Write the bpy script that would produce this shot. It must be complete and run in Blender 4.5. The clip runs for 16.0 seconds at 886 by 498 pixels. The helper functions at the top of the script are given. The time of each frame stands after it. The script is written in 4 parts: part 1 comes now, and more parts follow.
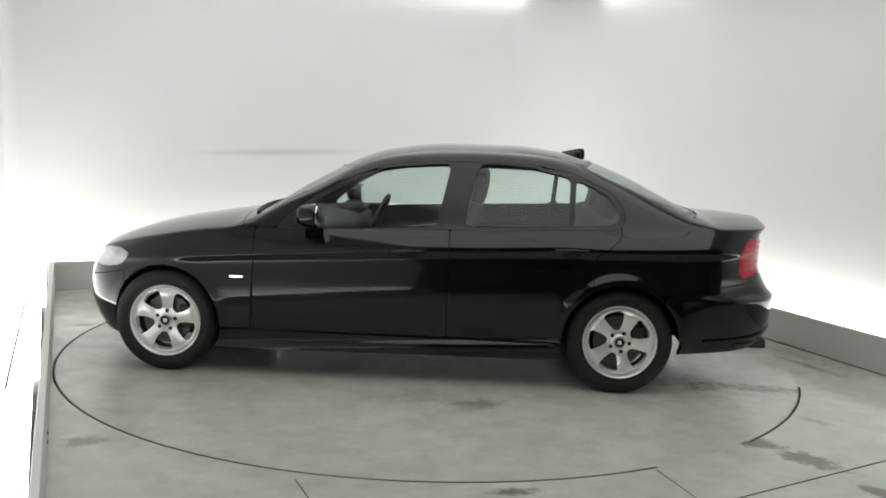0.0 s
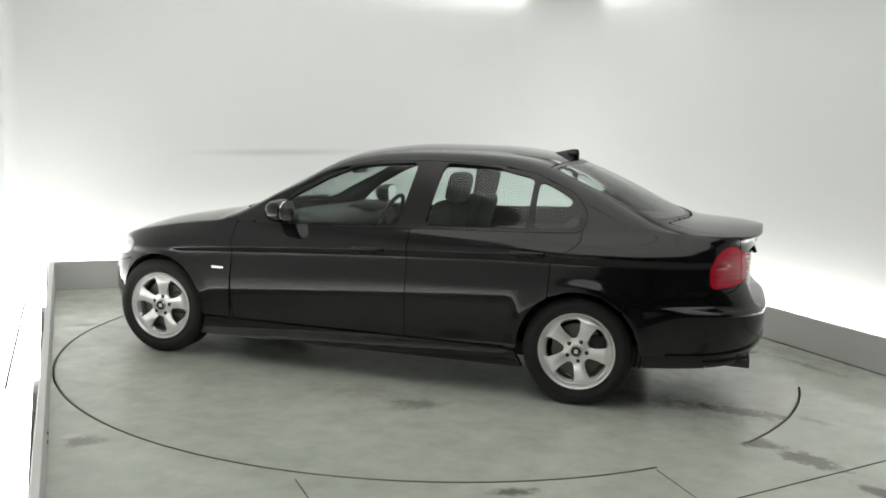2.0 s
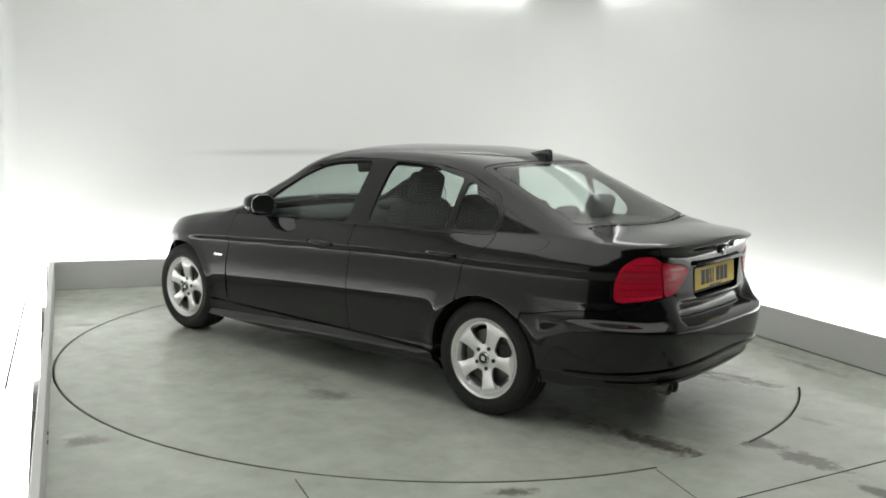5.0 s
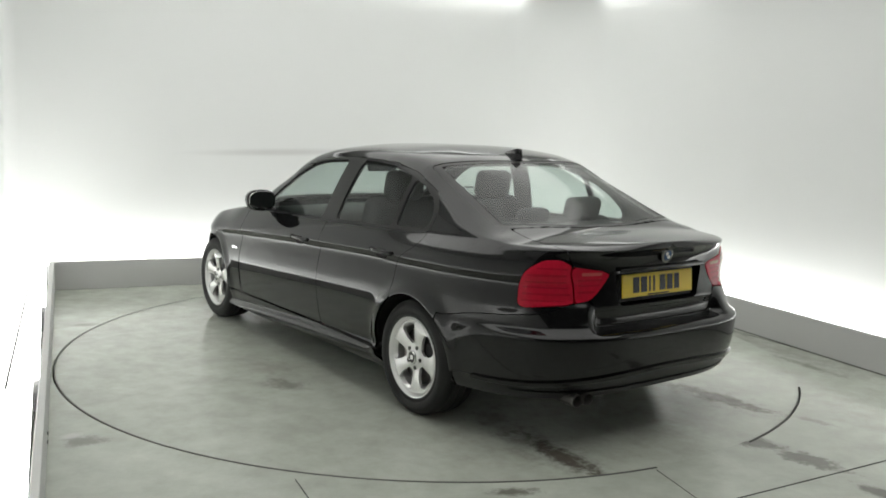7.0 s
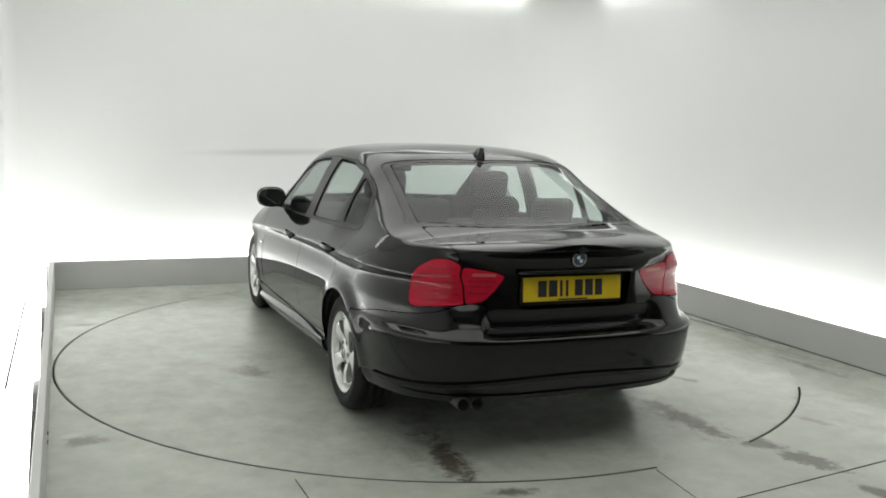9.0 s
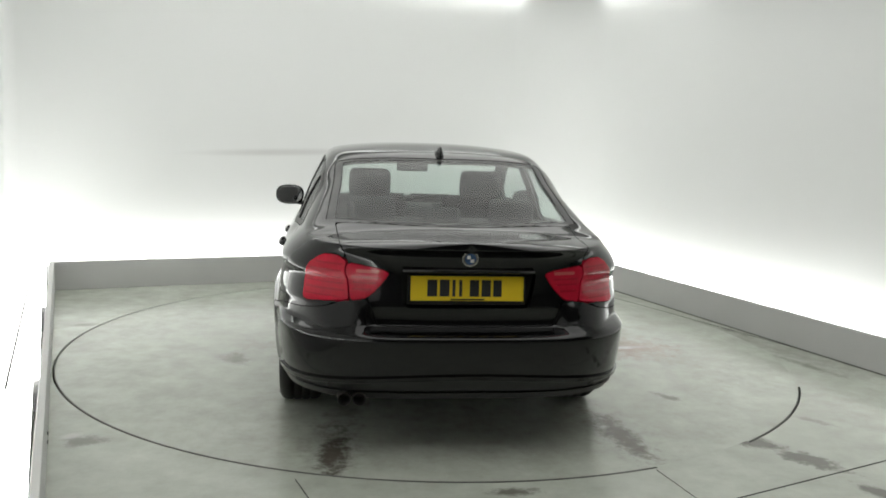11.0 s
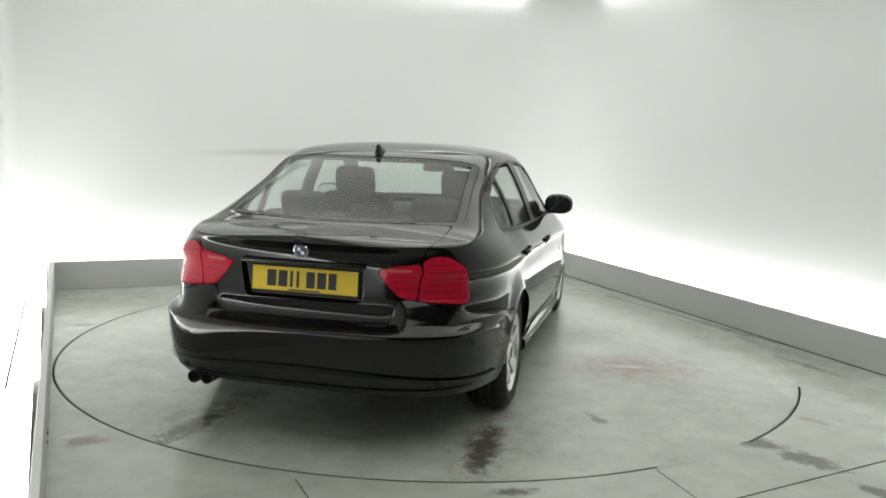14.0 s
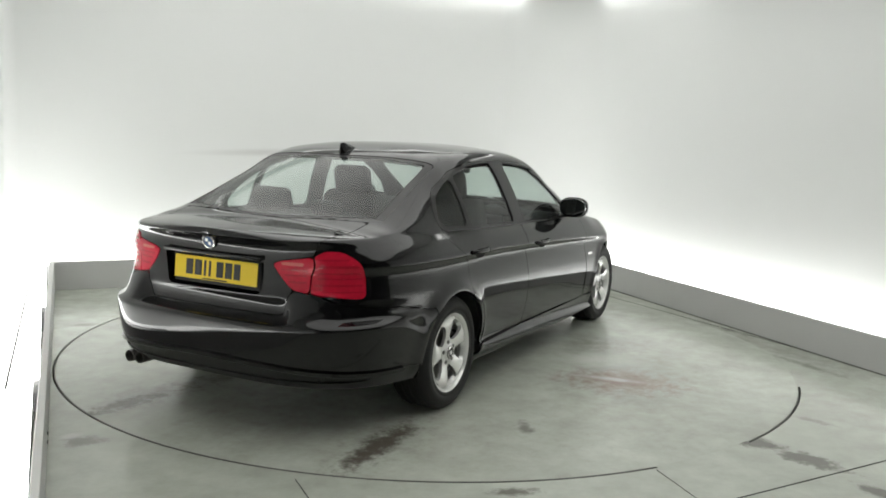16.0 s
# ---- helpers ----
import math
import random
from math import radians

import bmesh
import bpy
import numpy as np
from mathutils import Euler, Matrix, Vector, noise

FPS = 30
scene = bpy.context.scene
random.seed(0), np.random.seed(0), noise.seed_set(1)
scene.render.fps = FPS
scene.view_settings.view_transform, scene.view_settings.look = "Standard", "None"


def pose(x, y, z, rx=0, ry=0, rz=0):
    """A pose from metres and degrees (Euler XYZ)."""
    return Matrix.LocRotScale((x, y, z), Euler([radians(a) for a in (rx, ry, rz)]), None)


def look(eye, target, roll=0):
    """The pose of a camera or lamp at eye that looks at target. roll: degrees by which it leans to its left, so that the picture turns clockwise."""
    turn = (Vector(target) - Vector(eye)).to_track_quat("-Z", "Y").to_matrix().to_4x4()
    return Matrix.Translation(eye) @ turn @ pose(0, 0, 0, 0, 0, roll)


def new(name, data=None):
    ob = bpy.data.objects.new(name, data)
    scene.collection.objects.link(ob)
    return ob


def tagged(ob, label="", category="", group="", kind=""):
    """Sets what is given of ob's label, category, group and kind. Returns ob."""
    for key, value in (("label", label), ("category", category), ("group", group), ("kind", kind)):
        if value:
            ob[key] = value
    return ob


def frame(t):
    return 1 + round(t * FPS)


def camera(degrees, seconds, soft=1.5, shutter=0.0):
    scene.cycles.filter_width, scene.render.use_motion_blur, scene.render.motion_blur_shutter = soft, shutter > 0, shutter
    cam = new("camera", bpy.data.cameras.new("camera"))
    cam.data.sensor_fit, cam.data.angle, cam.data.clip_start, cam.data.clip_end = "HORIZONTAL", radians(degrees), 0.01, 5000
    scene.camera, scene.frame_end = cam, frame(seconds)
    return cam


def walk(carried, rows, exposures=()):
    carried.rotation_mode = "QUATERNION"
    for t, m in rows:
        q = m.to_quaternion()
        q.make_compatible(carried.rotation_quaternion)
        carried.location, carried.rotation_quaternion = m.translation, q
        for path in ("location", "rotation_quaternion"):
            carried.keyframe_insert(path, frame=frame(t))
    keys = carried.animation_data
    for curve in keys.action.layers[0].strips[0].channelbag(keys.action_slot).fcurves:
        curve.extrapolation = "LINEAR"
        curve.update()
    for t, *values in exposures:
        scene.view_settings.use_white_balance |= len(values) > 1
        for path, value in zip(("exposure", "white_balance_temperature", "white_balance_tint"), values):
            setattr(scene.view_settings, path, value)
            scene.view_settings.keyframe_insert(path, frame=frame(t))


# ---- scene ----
# ---------------- camera: a fixed camera watches a turntable ----------------
CAM_EYE = (-0.010, -6.167, 1.550)
CAM_YAW, CAM_PITCH, CAM_ROLL = 0.769, -7.933, 1.979
THETA0, RATE = 176.305, -7.169          # heading of the car in degrees, and its turn per second
OFF_X, OFF_Y = 0.187, 0.105             # the car's place on the turntable
RING = 2.459                            # radius of the turntable

cam = camera(53.1, 16.0, soft=1.75)


def cam_pose():
    d = Vector((math.cos(radians(CAM_PITCH)) * math.sin(radians(CAM_YAW)),
                math.cos(radians(CAM_PITCH)) * math.cos(radians(CAM_YAW)), math.sin(radians(CAM_PITCH))))
    return look(CAM_EYE, Vector(CAM_EYE) + d * 5, CAM_ROLL)


walk(cam, [(0.0, cam_pose()), (16.0, cam_pose())])

# ---------------- world and light ----------------
world = bpy.data.worlds.new("world")
scene.world = world
world.use_nodes = True
world.node_tree.nodes["Background"].inputs[0].default_value = (0.6, 0.63, 0.62, 1)
world.node_tree.nodes["Background"].inputs[1].default_value = 0.02
scene.view_settings.exposure = 0.0
TROUGH_GLOW, COVE_GLOW, STRIP_GLOW = 6.4, 3.1, 1.08


# ---------------- materials ----------------
def material(name):
    m = bpy.data.materials.new(name)
    m.use_nodes = True
    nt = m.node_tree
    return m, nt, nt.nodes["Principled BSDF"]


def node(nt, kind, **sets):
    n = nt.nodes.new(kind)
    for k, v in sets.items():
        if k in n.inputs:
            n.inputs[k].default_value = v
    return n


def simple(name, col, rough=0.5, metal=0.0, coat=0.0, vary=0.12, scale=12.0, bump=0.0, bump_scale=60.0, spec=0.5):
    """A plain surface whose colour and gloss drift a little over it, with fine relief."""
    m, nt, p = material(name)
    tc = nt.nodes.new("ShaderNodeTexCoord")
    big = node(nt, "ShaderNodeTexNoise", Scale=scale, Detail=5.0)
    nt.links.new(tc.outputs["Object"], big.inputs["Vector"])
    mix = nt.nodes.new("ShaderNodeMix")
    mix.data_type = "RGBA"
    mix.inputs[6].default_value = (*[c * (1 - vary) for c in col], 1)
    mix.inputs[7].default_value = (*[min(1, c * (1 + vary)) for c in col], 1)
    nt.links.new(big.outputs["Fac"], mix.inputs[0])
    nt.links.new(mix.outputs[2], p.inputs["Base Color"])
    p.inputs["Roughness"].default_value = rough
    p.inputs["Metallic"].default_value = metal
    p.inputs["Coat Weight"].default_value = coat
    p.inputs["Coat Roughness"].default_value = 0.03
    p.inputs["Specular IOR Level"].default_value = spec
    if bump:
        fine = node(nt, "ShaderNodeTexNoise", Scale=bump_scale, Detail=4.0)
        nt.links.new(tc.outputs["Object"], fine.inputs["Vector"])
        b = nt.nodes.new("ShaderNodeBump")
        b.inputs["Strength"].default_value = bump
        b.inputs["Distance"].default_value = 0.01
        nt.links.new(fine.outputs["Fac"], b.inputs["Height"])
        nt.links.new(b.outputs[0], p.inputs["Normal"])
    return m


def glow(name, col, strength):
    m, nt, p = material(name)
    p.inputs["Base Color"].default_value = (0.8, 0.8, 0.8, 1)
    p.inputs["Emission Color"].default_value = (*col, 1)
    p.inputs["Emission Strength"].default_value = strength
    return m


def glass(name, tint, haze=0.0):
    """Thin tinted pane: it lets light straight through and mirrors by Fresnel."""
    m, nt, p = material(name)
    nt.nodes.remove(p)
    out = nt.nodes["Material Output"]
    tr = nt.nodes.new("ShaderNodeBsdfTransparent")
    tr.inputs[0].default_value = (*tint, 1)
    gl = nt.nodes.new("ShaderNodeBsdfGlossy")
    gl.inputs["Roughness"].default_value = haze
    lw = nt.nodes.new("ShaderNodeLayerWeight")
    lw.inputs[0].default_value = 0.5
    pw = nt.nodes.new("ShaderNodeMath")
    pw.operation = "POWER"
    pw.inputs[1].default_value = 4.6
    nt.links.new(lw.outputs["Facing"], pw.inputs[0])
    fr = nt.nodes.new("ShaderNodeMath")
    fr.operation = "MULTIPLY_ADD"
    fr.inputs[1].default_value, fr.inputs[2].default_value = 0.88, 0.062
    nt.links.new(pw.outputs[0], fr.inputs[0])
    mx = nt.nodes.new("ShaderNodeMixShader")
    nt.links.new(fr.outputs[0], mx.inputs[0])
    nt.links.new(tr.outputs[0], mx.inputs[1])
    nt.links.new(gl.outputs[0], mx.inputs[2])
    nt.links.new(mx.outputs[0], out.inputs[0])
    return m


def blotch(nt, vec, centre, size, turn, soft, noise_out, ragged):
    """Mask of one patch: an ellipse at centre with a ragged rim."""
    mp = nt.nodes.new("ShaderNodeMapping")
    mp.vector_type = "TEXTURE"
    mp.inputs["Location"].default_value = (*centre, 0)
    mp.inputs["Rotation"].default_value = (0, 0, radians(turn))
    mp.inputs["Scale"].default_value = (*size, 1)
    nt.links.new(vec, mp.inputs["Vector"])
    ln = nt.nodes.new("ShaderNodeVectorMath")
    ln.operation = "LENGTH"
    nt.links.new(mp.outputs[0], ln.inputs[0])
    ad = nt.nodes.new("ShaderNodeMath")
    ad.operation = "MULTIPLY_ADD"
    nt.links.new(noise_out, ad.inputs[0])
    ad.inputs[1].default_value = ragged
    nt.links.new(ln.outputs["Value"], ad.inputs[2])
    mr = nt.nodes.new("ShaderNodeMapRange")
    mr.interpolation_type = "SMOOTHSTEP"
    mr.inputs["From Min"].default_value = 1.0 + ragged * 0.5
    mr.inputs["From Max"].default_value = 1.0 + ragged * 0.5 - soft
    nt.links.new(ad.outputs[0], mr.inputs["Value"])
    return mr.outputs[0]


def floor_paint(name, patches):
    """Worn grey-green floor paint on concrete, with patches (centre, size, turn, softness, colour, strength): stains,
    other tints and painted shade.
    """
    m, nt, p = material(name)
    tc = nt.nodes.new("ShaderNodeTexCoord")
    vec = tc.outputs["Object"]
    big = node(nt, "ShaderNodeTexNoise", Scale=0.9, Detail=5.0, Roughness=0.6)
    mid = node(nt, "ShaderNodeTexNoise", Scale=5.0, Detail=6.0, Roughness=0.65)
    fine = node(nt, "ShaderNodeTexNoise", Scale=70.0, Detail=4.0)
    rag = node(nt, "ShaderNodeTexNoise", Scale=11.0, Detail=9.0, Roughness=0.75)
    for n in (big, mid, fine, rag):
        nt.links.new(vec, n.inputs["Vector"])
    ramp = nt.nodes.new("ShaderNodeValToRGB")
    ramp.color_ramp.elements[0].position, ramp.color_ramp.elements[1].position = 0.32, 0.68
    ramp.color_ramp.elements[0].color = (0.435, 0.460, 0.406, 1)
    ramp.color_ramp.elements[1].color = (0.520, 0.550, 0.488, 1)
    nt.links.new(big.outputs["Fac"], ramp.inputs[0])
    col = ramp.outputs[0]
    ramp2 = nt.nodes.new("ShaderNodeValToRGB")
    ramp2.color_ramp.elements[0].position, ramp2.color_ramp.elements[1].position = 0.35, 0.7
    ramp2.color_ramp.elements[0].color = (0.87, 0.865, 0.85, 1)
    ramp2.color_ramp.elements[1].color = (1.07, 1.07, 1.07, 1)
    nt.links.new(mid.outputs["Fac"], ramp2.inputs[0])
    mul = nt.nodes.new("ShaderNodeMix")
    mul.data_type, mul.blend_type = "RGBA", "MULTIPLY"
    mul.inputs[0].default_value = 1.0
    nt.links.new(col, mul.inputs[6])
    nt.links.new(ramp2.outputs[0], mul.inputs[7])
    col = mul.outputs[2]
    for centre, size, turn, soft, colour, strength in patches:
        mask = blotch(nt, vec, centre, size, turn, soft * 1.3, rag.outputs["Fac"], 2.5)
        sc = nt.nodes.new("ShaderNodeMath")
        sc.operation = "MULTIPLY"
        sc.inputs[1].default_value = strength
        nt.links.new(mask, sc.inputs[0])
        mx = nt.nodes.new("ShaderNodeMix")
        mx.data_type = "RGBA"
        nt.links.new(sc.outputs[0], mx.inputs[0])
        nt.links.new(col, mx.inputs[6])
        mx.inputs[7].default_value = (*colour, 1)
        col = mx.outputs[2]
    nt.links.new(col, p.inputs["Base Color"])
    rr = nt.nodes.new("ShaderNodeMapRange")
    rr.inputs["To Min"].default_value, rr.inputs["To Max"].default_value = 0.15, 0.31
    nt.links.new(mid.outputs["Fac"], rr.inputs["Value"])
    nt.links.new(rr.outputs[0], p.inputs["Roughness"])
    b = nt.nodes.new("ShaderNodeBump")
    b.inputs["Strength"].default_value, b.inputs["Distance"].default_value = 0.15, 0.004
    nt.links.new(fine.outputs["Fac"], b.inputs["Height"])
    nt.links.new(b.outputs[0], p.inputs["Normal"])
    return m


WARM = (0.24, 0.21, 0.17)
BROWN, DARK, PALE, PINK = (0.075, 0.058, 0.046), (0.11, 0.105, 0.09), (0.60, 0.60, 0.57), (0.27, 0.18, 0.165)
GRIME = (0.16, 0.155, 0.135)
M_FLOOR = floor_paint("floor_paint", [((2.5, 0.3), (0.22, 1.5), 27, 1.2, GRIME, 0.5), ((1.66, -1.80), (0.20, 0.11), -48, 0.45, DARK, 0.85), ((1.86, -2.05), (0.22, 0.10), -50, 0.45, DARK, 0.85),
                                     ((2.03, -2.45), (0.16, 0.08), -60, 0.5, DARK, 0.8), ((0.38, -2.54), (0.14, 0.06), 8, 0.6, BROWN, 0.7),
                                     ((-1.63, -2.08), (0.12, 0.10), 0, 0.5, DARK, 0.5), ((-1.72, -2.02), (0.07, 0.05), 40, 0.5, PALE, 0.6), ((2.14, -1.45), (0.17, 0.05), -40, 0.6, DARK, 0.45),
                                     ((1.95, -1.2), (0.35, 0.5), -40, 1.2, PALE, 0.45), ((2.62, -0.30), (0.40, 0.07), -65, 0.8, DARK, 0.55), ((2.35, 0.85), (0.5, 0.06), -62, 0.8, DARK, 0.5),
                                     ((-2.55, 0.27), (0.14, 0.06), 20, 0.6, DARK, 0.35), ((1.4, -2.9), (0.7, 0.4), 10, 1.2, WARM, 0.4), ((2.2, -0.9), (0.6, 1.5), 20, 1.5, WARM, 0.4)])
# the long DARK ellipse at (0.1, 0.0) is the car's shade, painted into the deck
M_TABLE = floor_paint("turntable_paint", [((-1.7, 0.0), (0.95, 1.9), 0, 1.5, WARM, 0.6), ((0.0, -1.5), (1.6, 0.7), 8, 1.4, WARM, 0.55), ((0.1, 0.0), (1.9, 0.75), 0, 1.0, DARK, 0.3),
                                         ((-1.85, -0.76), (0.66, 0.20), 4, 1.1, DARK, 0.5), ((-1.98, 0.71), (0.62, 0.20), -6, 1.1, DARK, 0.5),
                                         ((-1.90, -0.76), (0.50, 0.11), 4, 0.6, BROWN, 0.85), ((-2.08, 0.71), (0.42, 0.10), -6, 0.6, BROWN, 0.85),
                                         # a PINK patch with a PALE streak in it, and a PALE patch beside
                                         ((-1.26, -1.26), (0.13, 0.06), 30, 0.6, DARK, 0.6), ((-0.12, -1.43), (0.36, 0.52), 15, 0.9, PINK, 0.95), ((0.30, -1.12), (0.26, 0.34), 30, 0.9, PALE, 0.95),
                                         ((-0.10, -1.38), (0.06, 0.26), 10, 0.7, PALE, 0.7), ((0.72, -1.05), (0.40, 0.40), 20, 1.2, GRIME, 0.5), ((-0.37, 1.32), (0.20, 0.13), 20, 0.7, DARK, 0.55), ((-1.5, 0.66), (0.35, 0.16), -20, 0.9, DARK, 0.45),
                                         ((0.0, 1.25), (0.35, 0.22), 0, 1.2, WARM, 0.5), ((1.6, 1.0), (0.8, 0.5), -30, 1.4, WARM, 0.3)])
M_WALL = simple("white_wall_paint", (0.80, 0.81, 0.80), 0.55, vary=0.02, scale=0.8, bump=0.05, bump_scale=40)
M_BANDED = simple("banded_wall_paint", (0.80, 0.81, 0.80), 0.55, vary=0.02, scale=0.8, bump=0.05, bump_scale=40)


def add_wall_band(m):
    nt = m.node_tree
    p = nt.nodes["Principled BSDF"]
    src = p.inputs["Base Color"].links[0].from_socket
    tc = nt.nodes.new("ShaderNodeTexCoord")
    sep, com = nt.nodes.new("ShaderNodeSeparateXYZ"), nt.nodes.new("ShaderNodeCombineXYZ")
    nt.links.new(tc.outputs["Object"], sep.inputs[0])
    nt.links.new(sep.outputs["X"], com.inputs["X"])
    nt.links.new(sep.outputs["Z"], com.inputs["Y"])
    nz = node(nt, "ShaderNodeTexNoise", Scale=1.5, Detail=3.0)
    # faint greyer band, almost level, at about z 1.235
    mask = blotch(nt, com.outputs[0], (-0.35, 1.235), (1.15, 0.05), 1.5, 0.9, nz.outputs["Fac"], 0.3)
    mx = nt.nodes.new("ShaderNodeMix")
    mx.data_type = "RGBA"
    nt.links.new(mask, mx.inputs[0])
    nt.links.new(src, mx.inputs[6])
    mx.inputs[7].default_value = (0.66, 0.66, 0.65, 1)
    nt.links.new(mx.outputs[2], p.inputs["Base Color"])


add_wall_band(M_BANDED)
M_CEIL = simple("grey_white_ceiling", (0.50, 0.51, 0.50), 0.7, vary=0.02, scale=0.8)
M_KERB = simple("grey_kerb_paint", (0.54, 0.54, 0.53), 0.5, vary=0.05, scale=4, bump=0.05)
M_DARKWALL = simple("dark_hall_paint", (0.16, 0.16, 0.162), 0.8, vary=0.1, scale=1.0)
M_STEEL = simple("dark_steel_edge", (0.14, 0.14, 0.13), 0.5, metal=0.3)
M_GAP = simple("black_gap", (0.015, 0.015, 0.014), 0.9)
M_TROUGH = glow("trough_tube", (0.995, 1.0, 0.97), TROUGH_GLOW)
M_COVE = glow("cove_tube", (0.995, 1.0, 0.97), COVE_GLOW)
M_STRIP = glow("ceiling_diffuser", (0.995, 1.0, 0.965), STRIP_GLOW)
M_ALU = simple("lamp_housing", (0.7, 0.7, 0.7), 0.4, vary=0.03)
M_PAINT = simple("black_car_paint", (0.0042, 0.0042, 0.0047), 0.06, coat=0.0, vary=0.1, scale=3, spec=0.5)
M_TRIM = simple("black_trim", (0.006, 0.006, 0.006), 0.3, vary=0.1)
M_PLASTIC = simple("black_plastic", (0.012, 0.012, 0.012), 0.6, vary=0.15, bump=0.1, bump_scale=200)
M_RUBBER = simple("tyre_rubber", (0.009, 0.009, 0.009), 0.7, vary=0.2, scale=20, bump=0.15, bump_scale=120)
M_ALLOY = simple("silver_alloy", (0.90, 0.90, 0.89), 0.20, metal=0.55, vary=0.05)
M_DISC = simple("brake_disc", (0.11, 0.105, 0.10), 0.4, metal=0.8)
M_PIPE = simple("sooty_steel", (0.10, 0.095, 0.09), 0.45, metal=0.8, vary=0.4, scale=40)
M_CHROME = simple("chrome", (0.8, 0.8, 0.8), 0.08, metal=1.0, vary=0.02)
M_GLASS = glass("tinted_glass", (0.72, 0.79, 0.76), 0.1)
M_RED = simple("red_lens", (0.50, 0.012, 0.036), 0.08, vary=0.22, scale=45, spec=0.3)
M_REDDARK = simple("dark_red_lens", (0.39, 0.009, 0.028), 0.12, coat=0.2)
M_REDPALE = simple("pale_red_lens", (0.55, 0.10, 0.10), 0.12, coat=0.6, vary=0.1, scale=30)
M_CLEAR = simple("headlamp_lens", (0.42, 0.425, 0.43), 0.08, coat=0.8, vary=0.3, scale=25)
M_YELLOW = simple("yellow_plate", (0.78, 0.56, 0.02), 0.4, vary=0.03)
M_INK = simple("plate_ink", (0.02, 0.02, 0.02), 0.5)
M_SEAT = simple("dark_seat_cloth", (0.035, 0.036, 0.036), 0.85, vary=0.25)
M_BLUE = simple("badge_blue", (0.03, 0.07, 0.16), 0.25, coat=0.5)
M_WHITE = simple("badge_white", (0.75, 0.75, 0.75), 0.3)
M_MIRROR = simple("mirror_glass", (0.85, 0.86, 0.86), 0.02, metal=1.0, vary=0.01)


# ---------------- mesh helpers ----------------
def part(name, bm, mat, parent=None, label="", smooth=False):
    me = bpy.data.meshes.new(name)
    if smooth:
        for f in bm.faces:
            f.smooth = True
    bm.to_mesh(me)
    bm.free()
    me.materials.append(mat)
    ob = new(name, me)
    if parent:
        ob.parent = parent
    if label:
        ob["label"] = label
    return ob


def box_bm(size, at=(0, 0, 0), bevel=0.0, bm=None, seg=2):
    b = bmesh.new()
    bmesh.ops.create_cube(b, size=1)
    for v in b.verts:
        v.co = Vector((v.co.x * size[0], v.co.y * size[1], v.co.z * size[2]))
    if bevel:
        bmesh.ops.bevel(b, geom=b.edges[:], offset=bevel, segments=seg, affect="EDGES", profile=0.5)
    for v in b.verts:
        v.co += Vector(at)
    if bm is None:
        return b
    me = bpy.data.meshes.new("tmp")
    b.to_mesh(me)
    b.free()
    bm.from_mesh(me)
    bpy.data.meshes.remove(me)
    return bm


def revolve_bm(profile, n=48, axis="y", caps=True):
    """Surface of revolution of (radius, along) pairs about an axis."""
    bm = bmesh.new()
    rings = []
    for r, a in profile:
        ring = []
        for i in range(n):
            w = 2 * math.pi * i / n
            c, s = r * math.cos(w), r * math.sin(w)
            ring.append(bm.verts.new((c, a, s) if axis == "y" else ((a, c, s) if axis == "x" else (c, s, a))))
        rings.append(ring)
    for a, b in zip(rings, rings[1:]):
        for i in range(n):
            j = (i + 1) % n
            bm.faces.new((a[i], a[j], b[j], b[i]))
    for ring in (rings[0], rings[-1]) if caps else ():
        if (ring[0].co - ring[n // 2].co).length > 1e-4:
            bm.faces.new(ring)
    bmesh.ops.recalc_face_normals(bm, faces=bm.faces)
    return bm


def grid_bm(rows):
    """A quad sheet through rows of points."""
    bm = bmesh.new()
    vs = [[bm.verts.new(p) for p in r] for r in rows]
    for a, b in zip(vs, vs[1:]):
        for i in range(len(a) - 1):
            bm.faces.new((a[i], a[i + 1], b[i + 1], b[i]))
    return bm


# ---------------- the studio ----------------
ROOM = 23.4                                   # turn of the room against the camera
KL, KR, KB = -2.51, 2.60, 2.71                # inner faces of the kerbs
KLB, KL_TURN = -2.425, radians(0.94)           # the kerb on the left runs a little askew
GAP = 0.29                                    # light trough between kerb and wall
WL, WR, WB, WF = KL - GAP, KR + GAP, KB + GAP, -8.2
WHITE_END = -4.5                              # the white studio ends here; the hall behind the camera is dark
TOP = 3.10
room_m = pose(0, 0, 0, 0, 0, ROOM)


def room_box(name, lo, hi, mat, bevel=0.0, label="", category="", kind="structure"):
    bm = box_bm([b - a for a, b in zip(lo, hi)], [(a + b) / 2 for a, b in zip(lo, hi)], bevel)
    ob = part(name, bm, mat)
    ob.matrix_world = room_m
    return tagged(ob, label, category, kind=kind)


